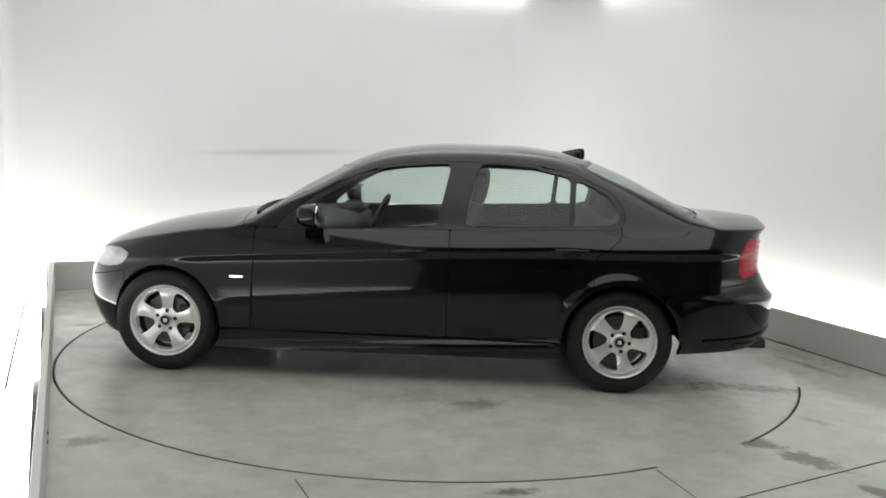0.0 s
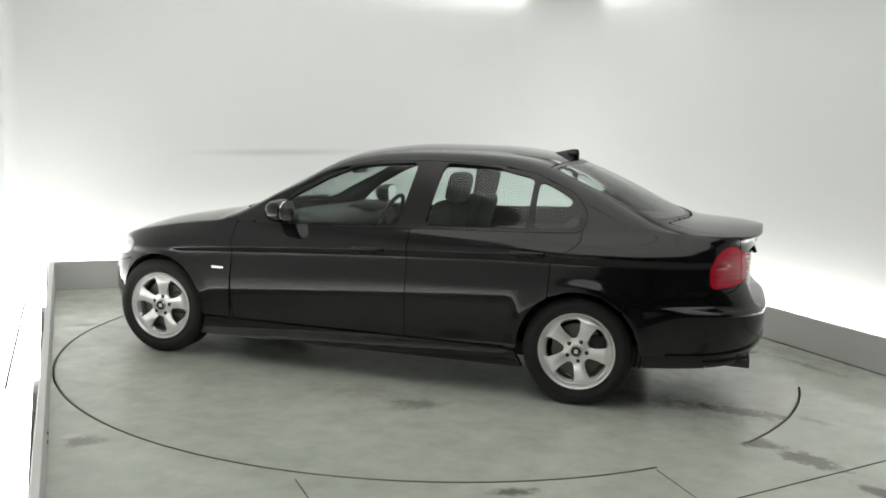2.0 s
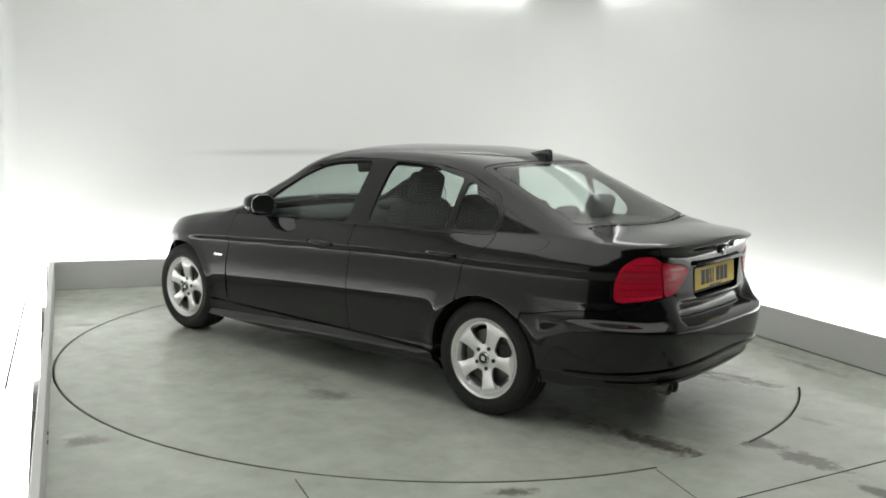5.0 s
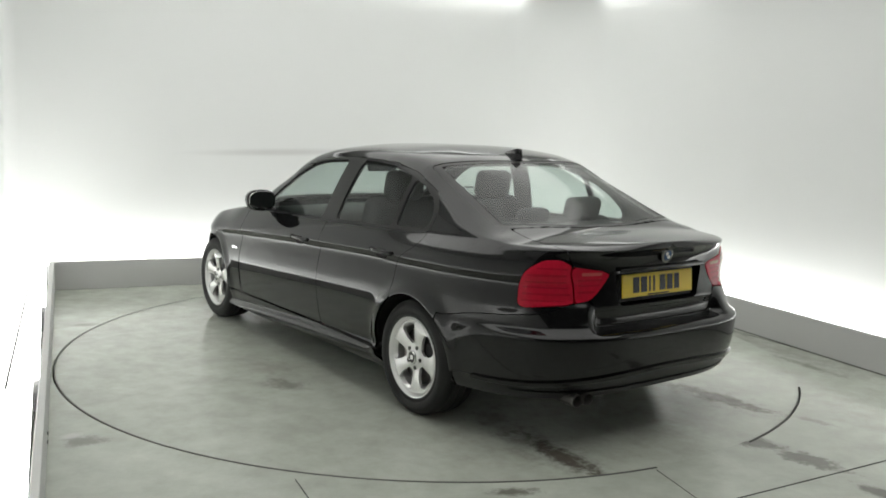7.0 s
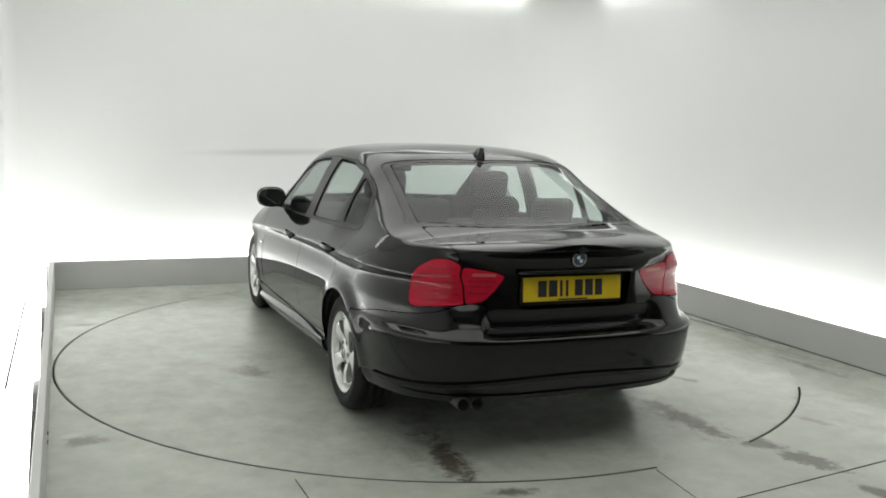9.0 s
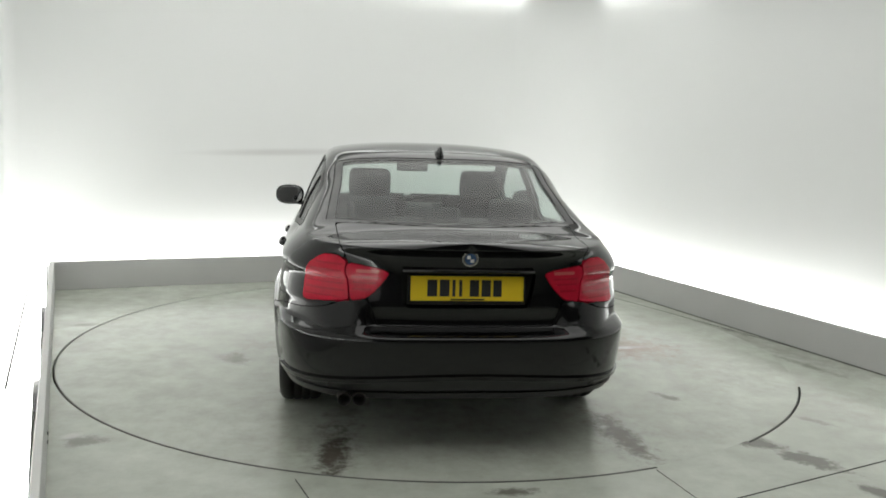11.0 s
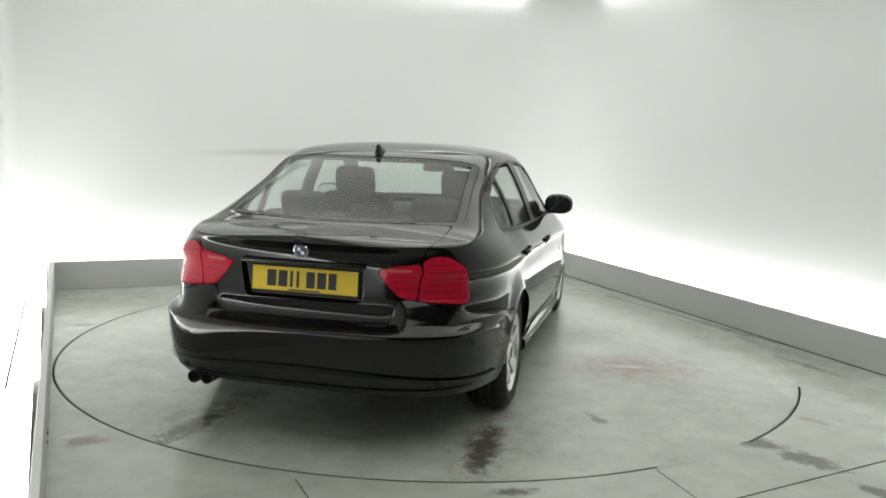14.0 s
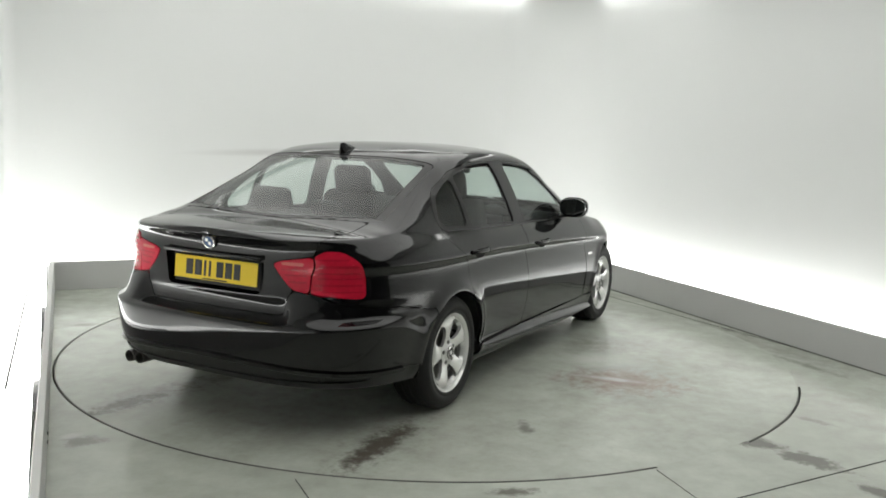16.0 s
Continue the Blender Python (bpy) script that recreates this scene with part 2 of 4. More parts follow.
def build_room():
    # floor: a slab with the round pit of the turntable in it
    bm = bmesh.new()
    n = 128
    inner = [bm.verts.new(((RING + 0.005) * math.cos(2 * math.pi * i / n), (RING + 0.005) * math.sin(2 * math.pi * i / n), 0)) for i in range(n)]
    low = [bm.verts.new((v.co.x, v.co.y, -0.12)) for v in inner]
    rot = room_m.to_3x3()
    outer = []
    for v in inner:
        q = rot.inverted() @ v.co
        a = math.atan2(q.y, q.x)
        k = min((WR / math.cos(a) if math.cos(a) > 1e-6 else 1e9), (WL / math.cos(a) if math.cos(a) < -1e-6 else 1e9),
                (WB / math.sin(a) if math.sin(a) > 1e-6 else 1e9), (WF / math.sin(a) if math.sin(a) < -1e-6 else 1e9))
        outer.append(bm.verts.new(rot @ Vector((k * math.cos(a), k * math.sin(a), 0))))
    for cx, cy in ((WL, WB), (WR, WB), (WL, WF), (WR, WF)):
        p = rot @ Vector((cx, cy, 0))
        best = min(outer, key=lambda v: (v.co - p).length)
        best.co = p
    for i in range(n):
        j = (i + 1) % n
        bm.faces.new((inner[i], outer[i], outer[j], inner[j]))
        bm.faces.new((low[i], inner[i], inner[j], low[j]))
    bmesh.ops.recalc_face_normals(bm, faces=bm.faces)
    up = next(f for f in bm.faces if abs(f.normal.z) > 0.5)
    if up.normal.z < 0:
        bmesh.ops.reverse_faces(bm, faces=bm.faces)
    tagged(part("floor", bm, M_FLOOR), "worn grey-green painted concrete studio floor", "floor", kind="structure")
    pit = part("turntable_pit", revolve_bm([(RING + 0.05, -0.16), (RING + 0.05, -0.12)], 96, "z"), M_GAP)
    tagged(pit, "dark pit under the turntable seen in its gap", "floor", kind="structure")
    t = 0.12
    room_box("wall_back", (WL - t, WB, 0), (WR + t, WB + t, TOP), M_BANDED, label="white painted studio wall with a faint darker band", category="wall")
    room_box("wall_right", (WR, WHITE_END, 0), (WR + t, WB, TOP), M_WALL, label="smooth white painted studio wall", category="wall")
    room_box("wall_left", (WL - t, WHITE_END, 0), (WL, WB, TOP), M_WALL, label="smooth white painted studio wall", category="wall")
    room_box("wall_right_dark", (WR, WF, 0), (WR + t, WHITE_END, TOP), M_DARKWALL, label="plain dark grey hall wall", category="wall")
    room_box("wall_left_dark", (WL - t, WF, 0), (WL, WHITE_END, TOP), M_DARKWALL, label="plain dark grey hall wall", category="wall")
    room_box("wall_front", (WL - t, WF - t, 0), (WR + t, WF, TOP), M_DARKWALL, label="plain dark grey hall wall", category="wall")
    room_box("ceiling", (WL - t, WHITE_END, TOP), (WR + t, WB + t, TOP + t), M_CEIL, label="plain pale grey studio ceiling", category="ceiling")
    room_box("ceiling_dark", (WL - t, WF - t, TOP), (WR + t, WHITE_END, TOP + t), M_DARKWALL, label="plain dark grey hall ceiling", category="ceiling")
    for name, cx, cy, sx, r in (("wall_corner_right", WR, WB, -1, 0.80), ("wall_corner_left", WL, WB, 1, 0.12)):
        bm = bmesh.new()
        loops = []
        for z in (0.0, TOP):
            arc = [bm.verts.new((cx + sx * (r - r * math.cos(a)), cy - r + r * math.sin(a), z)) for a in [math.pi / 2 * i / 20 for i in range(21)]]
            loops.append([bm.verts.new((cx, cy, z))] + arc)
        m = len(loops[0])
        for i in range(m):
            f = bm.faces.new((loops[0][i], loops[0][(i + 1) % m], loops[1][(i + 1) % m], loops[1][i]))
            f.smooth = 0 < i < m - 1
            for e in f.edges:
                e.smooth = 1 < i < m - 2
        bm.faces.new(loops[0])
        bm.faces.new(loops[1])
        bmesh.ops.recalc_face_normals(bm, faces=bm.faces)
        ob = part(name, bm, M_WALL)
        ob.matrix_world = room_m
        tagged(ob, "rounded white corner between the studio walls", "wall", kind="structure")
    for (ax, ay), (bx, by), w in (((2.60, -1.835), (1.30, -2.564), 0.007), ((1.66, 2.13), (3.10, -0.42), 0.006), ((-0.57, -2.47), (-0.46, -2.72), 0.004), ((1.07, -2.24), (1.18, -2.60), 0.003)):
        ln = math.hypot(bx - ax, by - ay)
        jn = part("floor_joint", box_bm((ln, w, 0.002), (0, 0, 0)), M_GAP)
        jn.matrix_world = Matrix.Translation(((ax + bx) / 2, (ay + by) / 2, 0.0005)) @ Matrix.Rotation(math.atan2(by - ay, bx - ax), 4, "Z")
        tagged(jn, "thin dark joint in the concrete floor", "floor joint", kind="structure")
    for a0, a1 in ((-64, -48), (-19, 62)):
        rows = [[((RING + d) * math.cos(radians(w)), (RING + d) * math.sin(radians(w)), 0.0015) for d in (0.012, -0.016)] for w in range(a0, a1 + 1)]
        tagged(part("floor_filler", grid_bm(rows), M_FLOOR), "worn grey filler smeared over the gap of the turntable", "filler", kind="structure")
    kt, kh = 0.035, 0.25
    room_box("kerb_back", (KLB - kt, KB, 0), (KR + kt, KB + kt, kh), M_KERB, 0.004, "low grey painted kerb board hiding a light trough", "kerb")
    room_box("kerb_right", (KR, WHITE_END, 0), (KR + kt, KB, kh), M_KERB, 0.004, "low grey painted kerb board hiding a light trough", "kerb")
    ln = KB - WHITE_END
    left = part("kerb_left", box_bm((kt, ln, kh), (-kt / 2, -ln / 2, kh / 2), 0.004), M_KERB)
    left.matrix_world = room_m @ Matrix.Translation((KLB, KB - 0.001, 0)) @ Matrix.Rotation(-KL_TURN, 4, "Z")
    tagged(left, "low grey painted kerb board hiding a light trough", "kerb", kind="structure")
    # thin dark strip along the foot of the right kerb
    tagged(room_box("kerb_strip_right", (KR - 0.006, WHITE_END, 0), (KR - 0.0002, KB, 0.008), M_STEEL), "thin dark strip at the foot of the kerb", "seal")
    for y, z in ((-1.26, 0.055), (-1.31, 0.030)):
        bm = revolve_bm([(0.009, 0.0), (0.009, 0.003), (0.006, 0.005), (0.0, 0.005)], 12, "x")
        for v in bm.verts:
            v.co += Vector((0, y - KB, z))
        part("screw", bm, M_GAP, left, "small dark screw head")


def build_lights():
    low = "glowing milky cover of the light trough behind the kerb"
    n = 3
    t0, z = 0.035, 0.19
    spans = []
    for i in range(n):
        spans.append(((KLB + (KR - KLB) * i / n, KB + t0), (KLB + (KR - KLB) * (i + 1) / n, WB)))
    for i in range(4):
        y0, y1 = WHITE_END + (WB - WHITE_END) * i / 4, WHITE_END + (WB - WHITE_END) * (i + 1) / 4
        spans.append(((WL, y0), (KLB - t0 - 0.003 - (KB - y0) * math.tan(KL_TURN), y1)))
        spans.append(((KR + t0, y0), (WR, y1)))
    for (x0, y0), (x1, y1) in spans:
        base = new("trough_light")
        base.matrix_world = room_m @ Matrix.Translation(((x0 + x1) / 2, (y0 + y1) / 2, 0))
        tagged(base, low, "trough light", "trough lights")
        part("housing", box_bm((x1 - x0 - 0.012, y1 - y0 - 0.012, z - 0.012), (0, 0, (z - 0.012) / 2), 0.003), M_ALU, base)
        part("diffuser", box_bm((x1 - x0 - 0.004, y1 - y0 - 0.004, 0.01), (0, 0, z - 0.005), 0.003), M_TROUGH, base)
    wire = part("cable", revolve_bm([(0.006, -1.4), (0.006, 1.45)], 8, "x"), M_GAP)
    wire.matrix_world = room_m @ Matrix.Translation((-2.645, 0.46, 0.196)) @ Matrix.Rotation(radians(88.8), 4, "Z")
    tagged(wire, "thin black cable lying on the trough cover", "cable")
    high = "slim glowing white light box mounted high on the wall"
    w = 0.14
    spans = []
    for i in range(3):
        spans.append(((WL + 0.45 + (WR - WL - 1.05) * i / 3, WB - 0.004 - w), (WL + 0.45 + (WR - WL - 1.05) * (i + 1) / 3, WB - 0.002), M_COVE, high))
    spans.append(((WR - 0.004 - w, 0.7), (WR - 0.002, 2.35), M_COVE, high))
    strip = "broad flat milky ceiling light panel"
    s0, rows = 0.75, 6
    ya, yb = WHITE_END + 0.3, WB - s0
    for i in range(3):
        xa, xb = WL + s0 + (WR - WL - 2 * s0) * i / 3, WL + s0 + (WR - WL - 2 * s0) * (i + 1) / 3
        for k in range(rows):
            spans.append(((xa, ya + (yb - ya) * k / rows), (xb, ya + (yb - ya) * (k + 1) / rows), M_STRIP, strip))
    for (x0, y0), (x1, y1), mat, text in spans:
        base = new("ceiling_light" if mat is M_STRIP else "wall_light")
        base.matrix_world = room_m @ Matrix.Translation(((x0 + x1) / 2, (y0 + y1) / 2, TOP if mat is M_STRIP else 3.0))
        tagged(base, text, "ceiling light" if mat is M_STRIP else "wall light", "ceiling lights" if mat is M_STRIP else "wall lights")
        part("frame", box_bm((x1 - x0 - 0.004, y1 - y0 - 0.004, 0.05), (0, 0, -0.026), 0.005), M_ALU, base)
        part("diffuser", box_bm((x1 - x0 - 0.016, y1 - y0 - 0.016, 0.01), (0, 0, -0.054), 0.003), mat, base)


def build_turntable():
    n = 160
    ob = new("turntable")
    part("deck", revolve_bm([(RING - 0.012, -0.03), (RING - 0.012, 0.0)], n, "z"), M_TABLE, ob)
    rim = revolve_bm([(RING - 0.0115, -0.03), (RING - 0.0115, -0.0005), (RING - 0.006, -0.0005), (RING - 0.005, -0.003), (RING - 0.005, -0.03)], n, "z")
    part("edge_ring", rim, M_STEEL, ob)
    return tagged(ob, "round worn grey-green painted turntable disc set in the floor", "turntable")


build_room()
build_lights()
turntable = build_turntable()


# ---------------- the car: one smooth shell, cut into its panels ----------------
def curve(x, pts):
    """Smooth (monotone cubic) curve through a few (x, value) pairs."""
    pts = sorted(pts)
    px, py = np.array([p[0] for p in pts], float), np.array([p[1] for p in pts], float)
    h, d = np.diff(px), np.diff(py) / np.diff(px)
    s = np.zeros(len(px))
    s[0], s[-1] = d[0], d[-1]
    for i in range(1, len(px) - 1):
        if d[i - 1] * d[i] > 0:
            w1, w2 = 2 * h[i] + h[i - 1], h[i] + 2 * h[i - 1]
            s[i] = (w1 + w2) / (w1 / d[i - 1] + w2 / d[i])
    x = np.clip(np.asarray(x, float), px[0], px[-1])
    i = np.clip(np.searchsorted(px, x, side="right") - 1, 0, len(px) - 2)
    t = (x - px[i]) / h[i]
    return ((1 + 2 * t) * (1 - t) ** 2 * py[i] + t * (1 - t) ** 2 * h[i] * s[i]
            + t * t * (3 - 2 * t) * py[i + 1] + t * t * (t - 1) * h[i] * s[i + 1])


def smoothstep(x, a, b):
    t = np.clip((x - a) / (b - a), 0, 1)
    return t * t * (3 - 2 * t)


WHEEL_X, WHEEL_Z, TYRE_R = 1.375, 0.314, 0.314
XS_F, XS_R = 1.32, -1.40                      # where the rounded ends of the plan begin
N_F, N_R = 1.95, 3.3                           # how square the ends are


def z_top(x):
    return curve(x, [(2.2, 0.62), (2.06, 0.685), (1.86, 0.772), (1.655, 0.836), (1.254, 0.912), (0.995, 0.953), (0.87, 0.995),
                     (0.622, 1.148), (0.467, 1.235), (0.274, 1.330), (0.081, 1.388), (-0.304, 1.429), (-0.686, 1.432), (-1.068, 1.394),
                     (-1.298, 1.325), (-1.453, 1.262), (-1.648, 1.168), (-1.843, 1.073), (-1.967, 1.036), (-2.2, 1.026), (-2.34, 1.018)])


def z_belt(x):
    return curve(x, [(2.2, 0.60), (2.0, 0.665), (1.8, 0.738), (1.45, 0.825), (1.0, 0.895), (0.6, 0.918), (0.3, 0.930), (-0.36, 0.955),
                     (-1.02, 0.980), (-1.4, 0.990), (-1.9, 0.992), (-2.34, 0.985)])


def z_bottom(x):
    return curve(x, [(2.2, 0.20), (1.7, 0.19), (1.0, 0.175), (-1.0, 0.175), (-1.72, 0.252), (-2.4, 0.278)])


def z_crease(x):
    return curve(x, [(2.2, 0.60), (1.5, 0.695), (0.82, 0.742), (-0.13, 0.797), (-1.03, 0.836), (-1.85, 0.858), (-2.4, 0.862)])


def half_width(x):
    return curve(x, [(2.2, 0.81), (1.75, 0.865), (1.4, 0.885), (1.0, 0.895), (0.3, 0.902), (-0.9, 0.904), (-1.4, 0.902), (-2.4, 0.885)])


def inset(h, x):
    """How far the side lies inside the full width, by the height over the crease."""
    side = curve(h, [(-0.70, 0.09), (-0.62, 0.050), (-0.585, 0.016), (-0.55, 0.0225), (-0.525, 0.044), (-0.45, 0.026), (-0.34, 0.008), (-0.26, 0.0),
                     (-0.20, 0.002), (-0.12, 0.014), (-0.038, 0.030), (-0.016, 0.027), (0.0, 0.011), (0.02, 0.014), (0.06, 0.031), (0.11, 0.060), (0.16, 0.098), (0.22, 0.15)])
    end = curve(h, [(-0.70, 0.10), (-0.62, 0.055), (-0.5, 0.020), (-0.34, 0.004), (-0.26, 0.0), (-0.16, 0.006), (-0.04, 0.022), (0.0, 0.013), (0.06, 0.042), (0.11, 0.088), (0.16, 0.140), (0.22, 0.19)])
    w = smoothstep(np.abs(x), 0.95, 1.35)
    return side * (1 - w) + end * w


def rear_x(z):
    return curve(z, [(0.20, -2.25), (0.28, -2.315), (0.36, -2.360), (0.40, -2.376), (0.50, -2.390), (0.572, -2.394), (0.588, -2.388), (0.601, -2.345), (0.608, -2.310), (0.616, -2.295),
                     (0.655, -2.289), (0.685, -2.293), (0.705, -2.299), (0.75, -2.294), (0.86, -2.292), (0.93, -2.300), (0.962, -2.318), (0.985, -2.346), (1.02, -2.350)])


def horn(z, y):
    """How far the bumper's corners under the lamps stand proud of the boot lid between them."""
    return curve(z, [(0.50, 0.0), (0.588, 0.0), (0.601, 0.033), (0.608, 0.072), (0.616, 0.077), (0.655, 0.058), (0.68, 0.042), (0.70, 0.024), (0.725, 0.009), (0.745, 0.0), (1.1, 0.0)]) * smoothstep(y, 0.425, 0.50) * (1 - smoothstep(y, 0.64, 0.80))


def front_x(z):
    return curve(z, [(0.18, 2.04), (0.28, 2.105), (0.40, 2.14), (0.50, 2.135), (0.58, 2.11), (0.66, 2.05)])


def end_angles(w, ln, p, count):
    """Angles of a superellipse quarter at even steps of its arc."""
    f = np.linspace(0, 1, 4000) ** 2.2 * math.pi / 2
    x, y = ln * np.sin(f) ** (2 / p), w * np.abs(np.cos(f)) ** (2 / p)
    y[-1] = 0
    s = np.concatenate([[0], np.cumsum(np.hypot(np.diff(x), np.diff(y)))])
    return np.interp(np.linspace(0, s[-1], count), s, f)


def make_shell():
    fr, re = end_angles(0.86, 0.80, N_F, 62), end_angles(0.86, 0.94, N_R, 76)
    mid = np.arange(XS_F - 0.016, XS_R + 0.001, -0.016)
    cols = [("f", a) for a in fr[::-1]] + [("m", x) for x in mid] + [("r", a) for a in re[1:]]
    low, up1, up2 = 64, 16, 20
    P = np.zeros((len(cols), low + up1 + up2 + 1, 3))
    R = np.concatenate([np.linspace(0, 1, low + 1), 1 + np.linspace(0, 1, up1 + 1)[1:], 2 + np.linspace(0, 1, up2 + 1)[1:]])
    YR = np.zeros(len(cols))
    v = np.linspace(0, 1, low + 1)
    for c, (kind, q) in enumerate(cols):
        if kind == "m":
            xb, sn, cs = q, 0.0, 1.0
        else:
            p = N_F if kind == "f" else N_R
            sn, cs = math.sin(q) ** (2 / p), max(0.0, math.cos(q)) ** (2 / p)
            if q > math.pi / 2 - 1e-6:
                cs = 0.0
            xb = XS_F + sn * (2.035 - XS_F) if kind == "f" else XS_R + sn * (-2.332 - XS_R)
        zb, z0 = float(z_belt(xb)), float(z_bottom(xb))
        z = z0 + (zb - z0) * v
        if kind == "m":
            x = np.full_like(z, q)
        elif kind == "f":
            x = XS_F + sn * (front_x(z) - XS_F)
        else:                                 # the bumper's corners are squarer than those of the lid
            pz = N_R + 0.35 * (1 - smoothstep(z, 0.585, 0.615))
            sn = math.sin(q) ** (2 / pz)
            cs = max(0.0, math.cos(q)) ** (2 / pz) if cs else 0.0
            x = XS_R + sn * (rear_x(z) - horn(z, 0.88 * cs) - XS_R)
        y = half_width(x) - inset(z - z_crease(x), x)
        for wx, rise, rad, wide in ((WHEEL_X, 0.013, 0.345, 0.035), (-WHEEL_X, 0.026, 0.350, 0.055)):        # flared arches
            r = np.hypot(x - wx, z - WHEEL_Z)
            y = y + rise * np.exp(-((r - rad) / wide) ** 2) * smoothstep(z, 0.2, 0.3)
        edge = curve(-x, [(1.70, 0.50), (1.76, 0.520), (1.90, 0.572), (2.08, 0.592), (2.4, 0.596)])
        y = y + 0.009 * (1 - smoothstep(z, edge - 0.012, edge + 0.010)) * smoothstep(-x, 1.70, 1.80)
        y = y * cs
        P[c, :low + 1] = np.stack([x, y, z], -1)
        yb, xt = y[-1], x[-1]
        zt = max(float(z_top(xt)), zb + 0.004)
        yr_h = 0.80 * yb
        zr_h = zb + (zt - zb) * (1 - 0.80 ** 2.4)
        yr_g = float(curve(xt, [(1.05, 0.73), (0.95, 0.725), (0.62, 0.695), (0.30, 0.662), (0.0, 0.638), (-0.5, 0.626), (-1.0, 0.626), (-1.3, 0.638), (-1.6, 0.668), (-1.85, 0.69), (-2.0, 0.70)]))
        zr_g = float(curve(xt, [(1.05, 0.905), (0.95, 0.925), (0.80, 0.985), (0.62, 1.082), (0.45, 1.168), (0.25, 1.280), (0.1, 1.333), (-0.1, 1.368), (-0.5, 1.386), (-0.9, 1.373), (-1.1, 1.336),
                                (-1.3, 1.245), (-1.45, 1.180), (-1.65, 1.095), (-1.85, 1.025), (-2.0, 1.005)]))
        w = float(smoothstep(xt, -2.02, -1.88) * (1 - smoothstep(xt, 0.93, 1.06)))
        yr, zr = yr_h * (1 - w) + yr_g * w, zr_h * (1 - w) + zr_g * w
        YR[c] = yr
        s = np.linspace(0, 1, up1 + 1)[1:]
        yy = yb + (yr - yb) * s + 0.016 * w * np.sin(math.pi * s)
        zz_g = zb + (zr - zb) * s
        zz_h = zb + (zt - zb) * (1 - (yy / max(yb, 1e-6)) ** 2.4)
        P[c, low + 1:low + up1 + 1] = np.stack([np.full_like(s, xt), yy, zz_h * (1 - w) + zz_g * w], -1)
        s = np.linspace(0, 1, up2 + 1)[1:]
        yy = yr * (1 - s)
        zz_g = zr + (zt - zr) * (1 - (1 - s) ** 2.6)
        zz_h = zb + (zt - zb) * (1 - (yy / max(yb, 1e-6)) ** 2.4)
        P[c, low + up1 + 1:] = np.stack([np.full_like(s, xt), yy, zz_h * (1 - w) + zz_g * w], -1)
    # round off the rail, the belt and the hollow corners
    wgt = np.zeros(P.shape[1])
    wgt[low - 2:low + 4] = 1
    wgt[low + up1 - 2:low + up1 + 3] = 1
    for _ in range(3):
        a = 0.5 * (np.roll(P, 1, 1) + np.roll(P, -1, 1))
        P = P + (a - P) * (0.5 * wgt)[None, :, None]
    for _ in range(2):
        a = 0.5 * (P[:-2] + P[2:])
        P[1:-1] += (a - P[1:-1]) * 0.4
    # a soft, broad pillar beside the rear window
    wide = np.zeros(P.shape[1])
    wide[low + 7:low + up1 + 9] = 1
    back = smoothstep(-P[:, low + up1, 0], 0.75, 1.25)
    for _ in range(14):
        a = 0.5 * (np.roll(P, 1, 1) + np.roll(P, -1, 1))
        P = P + (a - P) * (0.5 * back[:, None] * wide[None, :])[..., None]
    P[:, -1, 1] = 0
    P[0, :, 1] = P[-1, :, 1] = 0
    du, dv = np.gradient(P, axis=0), np.gradient(P, axis=1)
    nrm = np.cross(du, dv)
    nrm[:, -1] = np.cross(du[:, -1], dv[:, -2])
    flip = np.sign(np.sum(nrm * (P - np.array([0, 0, 0.55])), -1, keepdims=True))
    nrm = nrm * np.where(flip == 0, 1, flip)
    nrm[:, -1, 1] = 0
    nrm[0, :, 1] = nrm[-1, :, 1] = 0
    nrm /= np.maximum(np.linalg.norm(nrm, axis=-1, keepdims=True), 1e-9)
    ref = P[:, int(0.8 * low)]
    arc = np.concatenate([[0], np.cumsum(np.linalg.norm(np.diff(ref[:, :2], axis=0), axis=1))])
    nc, nr = P.shape[:2]
    V = np.zeros((nc * nr, 9))
    V[:, :3], V[:, 3:6] = P.reshape(-1, 3), nrm.reshape(-1, 3)
    V[:, 6] = np.tile(R, nc)
    V[:, 7] = np.repeat(arc[-1] - arc, nr)      # way round the plan from the middle of the tail
    V[:, 8] = np.repeat(YR, nr)
    idx = np.arange(nc * nr).reshape(nc, nr)
    F = np.stack([idx[:-1, :-1], idx[:-1, 1:], idx[1:, 1:], idx[1:, :-1]], -1).reshape(-1, 4)
    a, b, c_ = V[F[:, 0], :3], V[F[:, 1], :3], V[F[:, 2], :3]
    good = np.sum(np.cross(b - a, c_ - a) * V[F[:, 0], 3:6], -1) >= 0
    F[~good] = F[~good][:, ::-1]
    return V, [list(f) for f in F], float(arc[-1])


